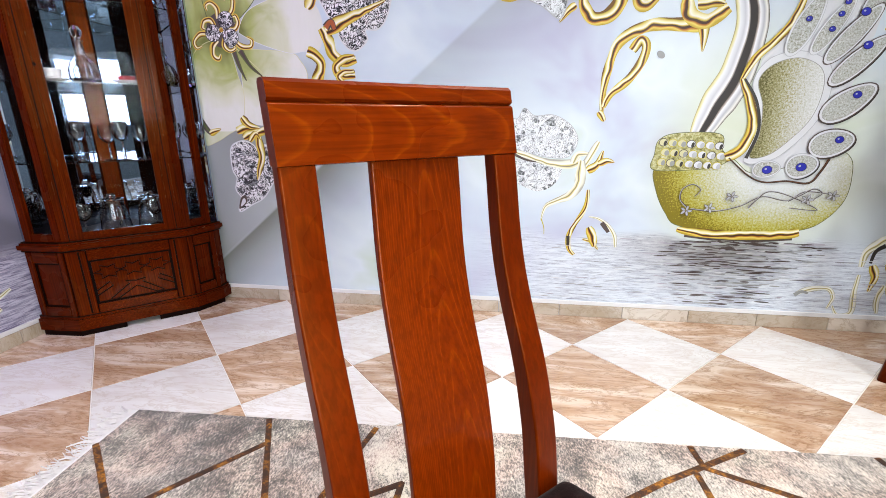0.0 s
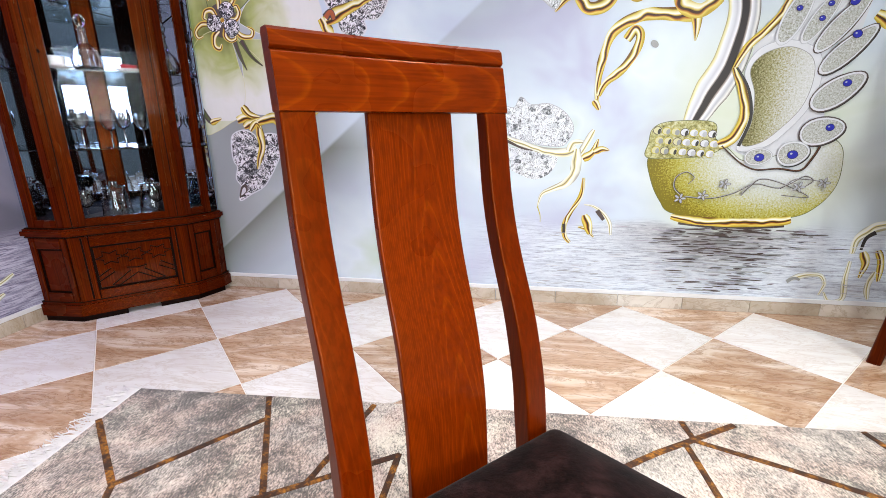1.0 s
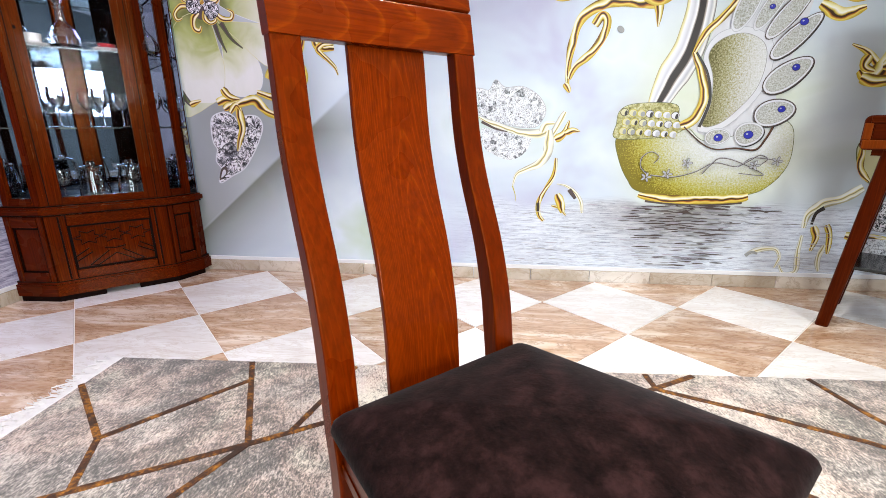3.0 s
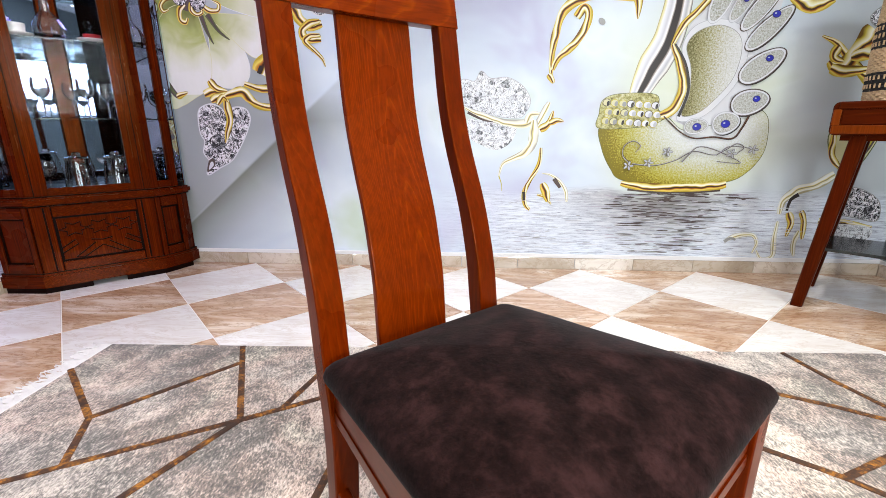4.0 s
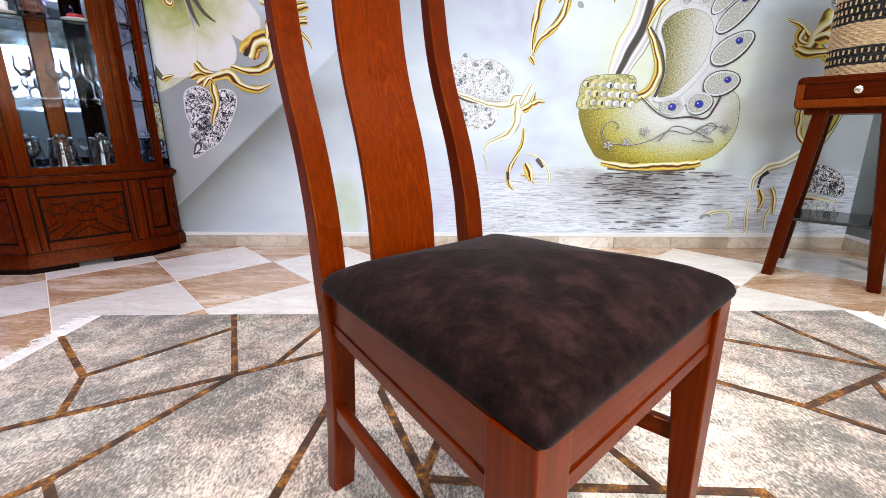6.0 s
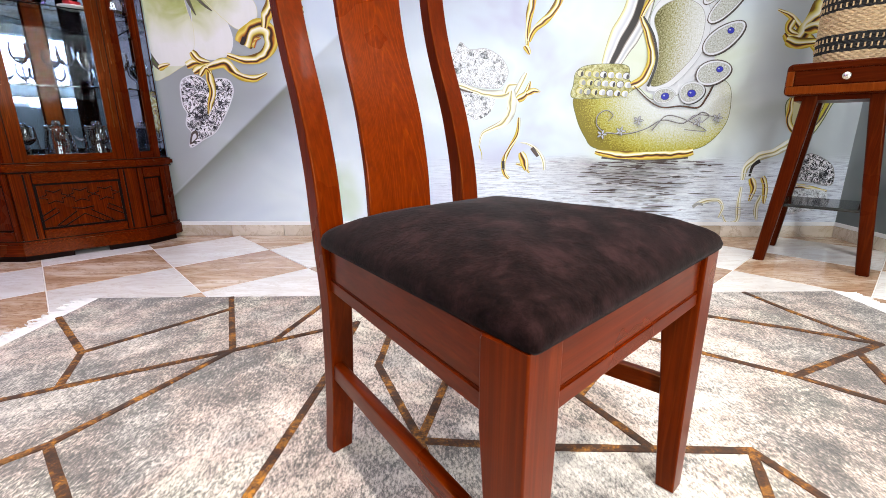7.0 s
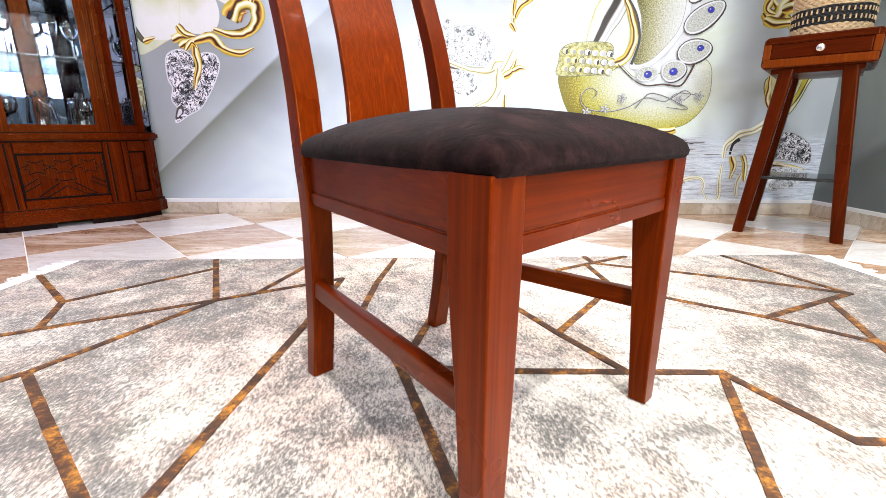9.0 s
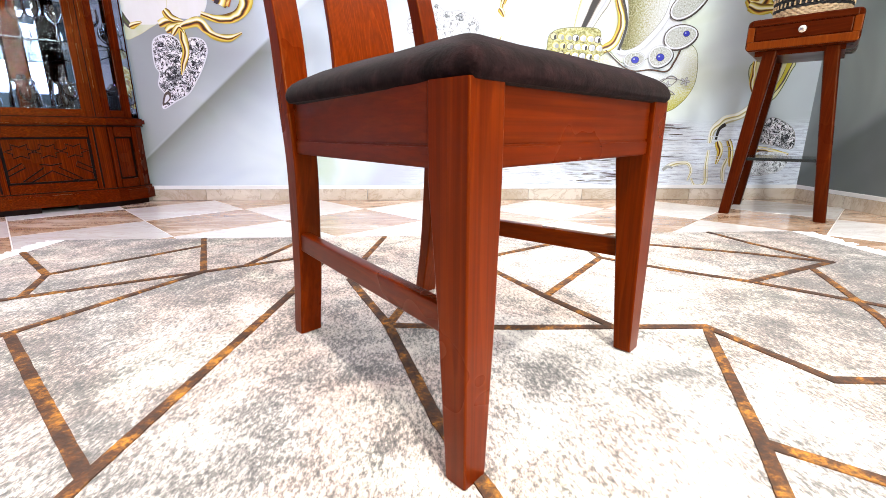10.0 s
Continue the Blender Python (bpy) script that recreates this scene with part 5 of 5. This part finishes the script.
# springs
pr.ribbon([(-0.90, 1.50), (-0.866, 1.442), (-0.850, 1.378), (-0.79, 1.338), (-0.725, 1.350)], 0.052, 0.034, ("metal", 1, 0))
pr.ribbon([(-0.735, 1.362), (-0.79, 1.352), (-0.835, 1.318), (-0.815, 1.276), (-0.735, 1.278)], 0.030, 0.036, ("metal", 1, 0))
pr.ribbon([(-0.740, 1.292), (-0.80, 1.288), (-0.825, 1.262), (-0.77, 1.212), (-0.735, 1.175), (-0.720, 1.135)], 0.030, 0.010, ("metal", 1, 0))
# second jewelled leaf
pr.blob([(-0.885, 1.66), (-0.869, 1.579), (-0.837, 1.528), (-0.795, 1.514), (-0.806, 1.465), (-0.767, 1.407), (-0.718, 1.393), (-0.665, 1.435), (-0.669, 1.485), (-0.599, 1.489), (-0.547, 1.565), (-0.538, 1.70), (-0.701, 1.74)], "gem", "white", 0.007)
pr.ribbon([(-0.875, 1.485), (-0.78, 1.528), (-0.664, 1.57), (-0.56, 1.612)], 0.062, 0.012, ("metal", 1, 0))
pr.ribbon([(-0.875, 1.50), (-0.845, 1.525), (-0.83, 1.49)], 0.04, 0.02, ("umber", 1, 0), ("red", 0.6, 0))
pr.ribbon([(-0.965, 1.59), (-0.94, 1.64), (-0.93, 1.70)], 0.04, 0.04, ("metal", 1, 0))
pr.done("printed white orchid with golden stems and a jewelled leaf")

# golden branches and the jewelled heart
pr = Print("golden_branch_print")
pr.blob([(-0.02, 1.04), (0.04, 1.06), (0.098, 1.050), (0.13, 1.100), (0.182, 1.063), (0.271, 1.066), (0.352, 1.023), (0.396, 0.955), (0.38, 0.895), (0.333, 0.859), (0.191, 0.875), (0.06, 0.92), (-0.03, 0.96)], "palegem", "silver", 0.003)
pr.blob([(0.06, 0.85), (0.121, 0.850), (0.234, 0.834), (0.326, 0.814), (0.301, 0.731), (0.221, 0.688), (0.136, 0.715), (0.07, 0.76)], "palegem")
pr.ribbon([(0.02, 0.925), (0.12, 0.880), (0.254, 0.838), (0.365, 0.828), (0.42, 0.850)], 0.012, 0.046, ("glassy", 1, 0))
pr.ribbon([(0.06, 0.890), (0.14, 0.852), (0.20, 0.838)], 0.014, 0.006, ("umber", 1, 0))
pr.ribbon([(0.38, 0.835), (0.405, 0.875), (0.455, 0.880)], 0.040, 0.020, ("glassy", 1, 0))
pr.ribbon([(0.435, 0.815), (0.465, 0.875), (0.498, 0.940)], 0.034, 0.020, ("glassy", 1, 0))
pr.ribbon([(0.455, 0.795), (0.500, 0.830), (0.523, 0.895)], 0.040, 0.012, ("metal", 1, 0))
pr.ribbon([(0.505, 0.830), (0.545, 0.845), (0.582, 0.838)], 0.036, 0.006, ("metal", 1, 0))
pr.ribbon([(0.425, 0.845), (0.424, 0.770), (0.415, 0.712), (0.37, 0.665), (0.30, 0.635), (0.256, 0.605), (0.239, 0.537)], 0.052, 0.008, ("glassy", 1, 0))
pr.ribbon([(0.239, 0.545), (0.255, 0.50), (0.258, 0.460)], 0.006, 0.003, ("cream", 1, 0), ("yellow", 0.5, 0))
pr.ribbon([(0.467, 0.700), (0.465, 0.640), (0.452, 0.590), (0.415, 0.520), (0.385, 0.450), (0.392, 0.385), (0.420, 0.352)], 0.018, 0.018, ("metal", 1, 0))
pr.ribbon([(0.383, 0.455), (0.386, 0.405)], 0.016, 0.014, ("black", 1, 0))
pr.ribbon([(0.480, 0.560), (0.530, 0.550), (0.580, 0.515), (0.615, 0.465), (0.627, 0.400)], 0.008, 0.022, ("glassy", 1, 0))
pr.ribbon([(0.548, 0.530), (0.585, 0.480)], 0.022, 0.018, ("umber", 1, 0))
pr.ribbon([(0.458, 0.440), (0.505, 0.425), (0.540, 0.385)], 0.012, 0.012, ("metal", 1, 0))
pr.ribbon([(0.485, 0.505), (0.505, 0.456), (0.520, 0.400)], 0.042, 0.030, ("metal", 1, 0))
for p, a, b in (([(0.274, 1.482), (0.316, 1.532), (0.345, 1.552)], 0.012, 0.030), ([(0.372, 1.62), (0.379, 1.554), (0.42, 1.495), (0.48, 1.495), (0.525, 1.535), (0.555, 1.60)], 0.040, 0.046), ([(0.500, 1.050), (0.498, 1.15), (0.510, 1.27), (0.554, 1.390), (0.673, 1.452), (0.814, 1.452), (0.925, 1.445)], 0.018, 0.050), ([(0.505, 1.10), (0.535, 1.16), (0.609, 1.225), (0.662, 1.31), (0.672, 1.37), (0.645, 1.392), (0.612, 1.350)], 0.026, 0.034),
                ([(0.905, 1.450), (0.914, 1.40), (0.916, 1.335)], 0.046, 0.008), ([(0.835, 1.62), (0.827, 1.535), (0.855, 1.480), (0.925, 1.462), (1.0, 1.515)], 0.040, 0.050), ([(0.595, 1.62), (0.625, 1.545), (0.665, 1.545), (0.71, 1.60)], 0.044, 0.040), ([(0.87, 1.53), (0.93, 1.54), (0.98, 1.53)], 0.05, 0.03)):
    pr.ribbon(p, a, b, ("metal", 1, 0))
pr.ribbon([(0.485, 1.08), (0.503, 1.055), (0.515, 1.035)], 0.030, 0.014, ("metal", 1, 0))
pr.oval(0.74, 1.328, 0.020, 0.014, -40, "grey")
pr.blob([(0.10, 1.62), (0.20, 1.55), (0.28, 1.50), (0.30, 1.62), (0.22, 1.75)], "palegem", "silver", 0.005)
pr.ribbon([(0.0, 1.60), (0.1, 1.62), (0.2, 1.66)], 0.05, 0.03, ("metal", 1, 0))
pr.done("printed golden branches with a jewelled heart")

# motif by the corner
pr = Print("corner_branch_print")
for p, a, b in (([(1.815, 1.24), (1.893, 1.201), (1.967, 1.129), (2.098, 1.012)], 0.012, 0.045), ([(1.87, 1.123), (1.929, 1.094), (2.004, 1.171), (2.06, 1.26)], 0.045, 0.09), ([(1.885, 1.087), (1.964, 1.072), (2.08, 1.085)], 0.050, 0.03), ([(1.90, 1.19), (1.89, 1.14), (1.94, 1.12)], 0.05, 0.02), ([(1.97, 1.14), (2.06, 1.16), (2.16, 1.22)], 0.05, 0.07), ([(1.64, 1.42), (1.74, 1.37), (1.84, 1.40)], 0.06, 0.03), ([(1.68, 1.52), (1.78, 1.45), (1.90, 1.47)], 0.06, 0.03)):
    pr.ribbon(p, a, b, ("metal", 1, 0))
pr.blob([(2.10, 1.40), (2.02, 1.32), (2.08, 1.27), (2.18, 1.30), (2.25, 1.42), (2.15, 1.47)], "gem", "grey", 0.005)
# glassy loop behind the stool
pr.blob([(1.965, 0.79), (1.975, 0.664), (2.045, 0.584), (2.122, 0.60), (2.187, 0.741), (2.19, 0.80)], "cream", "olive", 0.006)
pr.ribbon([(1.972, 0.80), (1.982, 0.664), (2.04, 0.590)], 0.030, 0.020, ("metal", 1, 0))
pr.ribbon([(2.10, 0.62), (2.15, 0.70), (2.18, 0.80)], 0.02, 0.04, ("umber", 1, 0), ("yellow", 0.6, 0.2))
# drooping stem, pods and the leaf of stones
pr.ribbon([(1.778, 0.34), (1.790, 0.42), (1.845, 0.470), (1.935, 0.500), (2.02, 0.56)], 0.030, 0.040, ("glassy", 1, 0))
pr.ribbon([(1.815, 0.36), (1.825, 0.42), (1.86, 0.45)], 0.014, 0.020, ("black", 1, 0))
pr.blob([(2.06, 0.36), (2.075, 0.44), (2.129, 0.487), (2.221, 0.455), (2.28, 0.400), (2.285, 0.31), (2.176, 0.325)], "gem", "grey", 0.004)
pr.ribbon([(1.99, 0.305), (2.12, 0.292), (2.27, 0.272)], 0.045, 0.020, ("metal", 1, 0))
for p in ([(1.825, 0.350), (1.850, 0.290), (1.838, 0.215)], [(1.890, 0.360), (1.915, 0.300), (1.925, 0.20)]):
    pr.ribbon(p, 0.034, 0.018, ("metal", 1, 0))
for p in ([(1.780, 0.300), (1.778, 0.202), (1.788, 0.110), (1.765, 0.085), (1.725, 0.085), (1.695, 0.132)], [(1.52, 0.185), (1.566, 0.212), (1.657, 0.222), (1.690, 0.175), (1.675, 0.115)], [(1.90, 0.25), (1.885, 0.17), (1.90, 0.10)]):
    pr.ribbon(p, 0.026, 0.014, ("glassy", 1, 0))
pr.ribbon([(1.515, 0.180), (1.545, 0.200), (1.575, 0.192)], 0.022, 0.010, ("grey", 1, 0))
pr.blob([(2.06, 0.27), (2.14, 0.285), (2.27, 0.262), (2.24, 0.18), (2.12, 0.15), (2.03, 0.16)], "palegem", "white", 0.004)
pr.done("printed golden branch and gem leaf near the corner")


pr = Print("side_branch_print", wall_east, lambda x, z, d: (XR - d, x, z))
for p, a, b in (([(1.9, 1.15), (1.8, 1.05), (1.65, 1.1), (1.5, 1.0)], 0.06, 0.05), ([(1.85, 0.92), (1.7, 0.98), (1.58, 0.9), (1.62, 0.82), (1.72, 0.86)], 0.06, 0.03), ([(2.0, 1.25), (1.85, 1.22), (1.7, 1.25)], 0.05, 0.03)):
    pr.ribbon(p, a, b, ("metal", 1, 0))
pr.done("printed golden branch on the side wall")
pr = Print("side_leaf_print", wall_west, lambda x, z, d: (XL + d, x, z))
pr.oval(1.35, 0.75, 0.16, 0.11, 70, "gold", "brown", 0.006)
for p in ([(1.60, 0.20), (1.5, 0.16), (1.4, 0.18)], [(1.66, 0.28), (1.55, 0.24), (1.48, 0.26)]):
    pr.ribbon(p, 0.022, 0.010, ("glassy", 1, 0))
pr.done("printed golden leaf on the side wall")

# ---- pieces of the skirting and the floor ----
def skirting(p, q, horizontal):
    L = abs(q - p)
    k = int(round(L / 0.335))
    for i in range(k):
        a, b = p + L * i / k + 0.0012, p + L * (i + 1) / k - 0.0012
        bm = bmesh.new()
        if horizontal is None:
            box(bm, a, b, YF - 0.010, YF - 0.0005, 0.0005, 0.067, 0.0015)
        elif horizontal:
            box(bm, XR - 0.010, XR - 0.0005, a, b, 0.0005, 0.067, 0.0015)
        else:
            box(bm, XL + 0.0005, XL + 0.010, a, b, 0.0005, 0.067, 0.0015)
        part("skirting_tile", bm, tile_base, baseboard)


skirting(XL, XR, None)
skirting(YB, YF - 0.012, True)
skirting(YB, YF - 0.012, False)


def clip(poly, axis, lim, sign):
    out = []
    for i, p in enumerate(poly):
        q = poly[(i + 1) % len(poly)]
        a, b = (p[axis] - lim) * sign, (q[axis] - lim) * sign
        if a <= 0:
            out.append(p)
        if (a < 0 < b) or (b < 0 < a):
            t = a / (a - b)
            out.append((p[0] + (q[0] - p[0]) * t, p[1] + (q[1] - p[1]) * t))
    return out


H, X0, Y0 = 0.3302, 0.397, 1.999
shared = None
for j in range(-19, 3):
    for i in range(-10, 8):
        if (i + j) % 2 == 0:
            continue
        cx, cy = X0 + H * i, Y0 + H * j
        h = H - 0.0030
        poly = [(cx + h, cy), (cx, cy + h), (cx - h, cy), (cx, cy - h)]
        cut = poly
        for axis, lim, sign in ((0, XR - 0.001, 1), (0, XL + 0.001, -1), (1, YF - 0.001, 1), (1, YB + 0.001, -1)):
            if cut:
                cut = clip(cut, axis, lim, sign)
        if len(cut) < 3:
            continue
        whole = len(cut) == 4 and cut == poly
        mt = tile_white if i % 2 else tile_brown
        if whole and shared:
            me = shared
        else:
            bm = bmesh.new()
            e = 0.0012
            mid = Vector((sum(p[0] for p in cut) / len(cut), sum(p[1] for p in cut) / len(cut)))
            rings = []
            for z, s in ((-0.0028, 0), (-0.0009, 0), (0.0, e)):
                rings.append([(p[0] - cx - (p[0] - mid.x) * s * 2, p[1] - cy - (p[1] - mid.y) * s * 2, z) for p in cut])
            loft(bm, rings)
            bmesh.ops.recalc_face_normals(bm, faces=bm.faces)
            me = bpy.data.meshes.new("tile")
            bm.to_mesh(me)
            bm.free()
            me.materials.append(tile_white)
            if whole:
                shared = me
        ob = new("tile", me)
        ob.parent = floor
        ob.location = (cx, cy, 0)
        ob.rotation_euler = (0, 0, 0)
        ob.material_slots[0].link = "OBJECT"
        ob.material_slots[0].material = mt
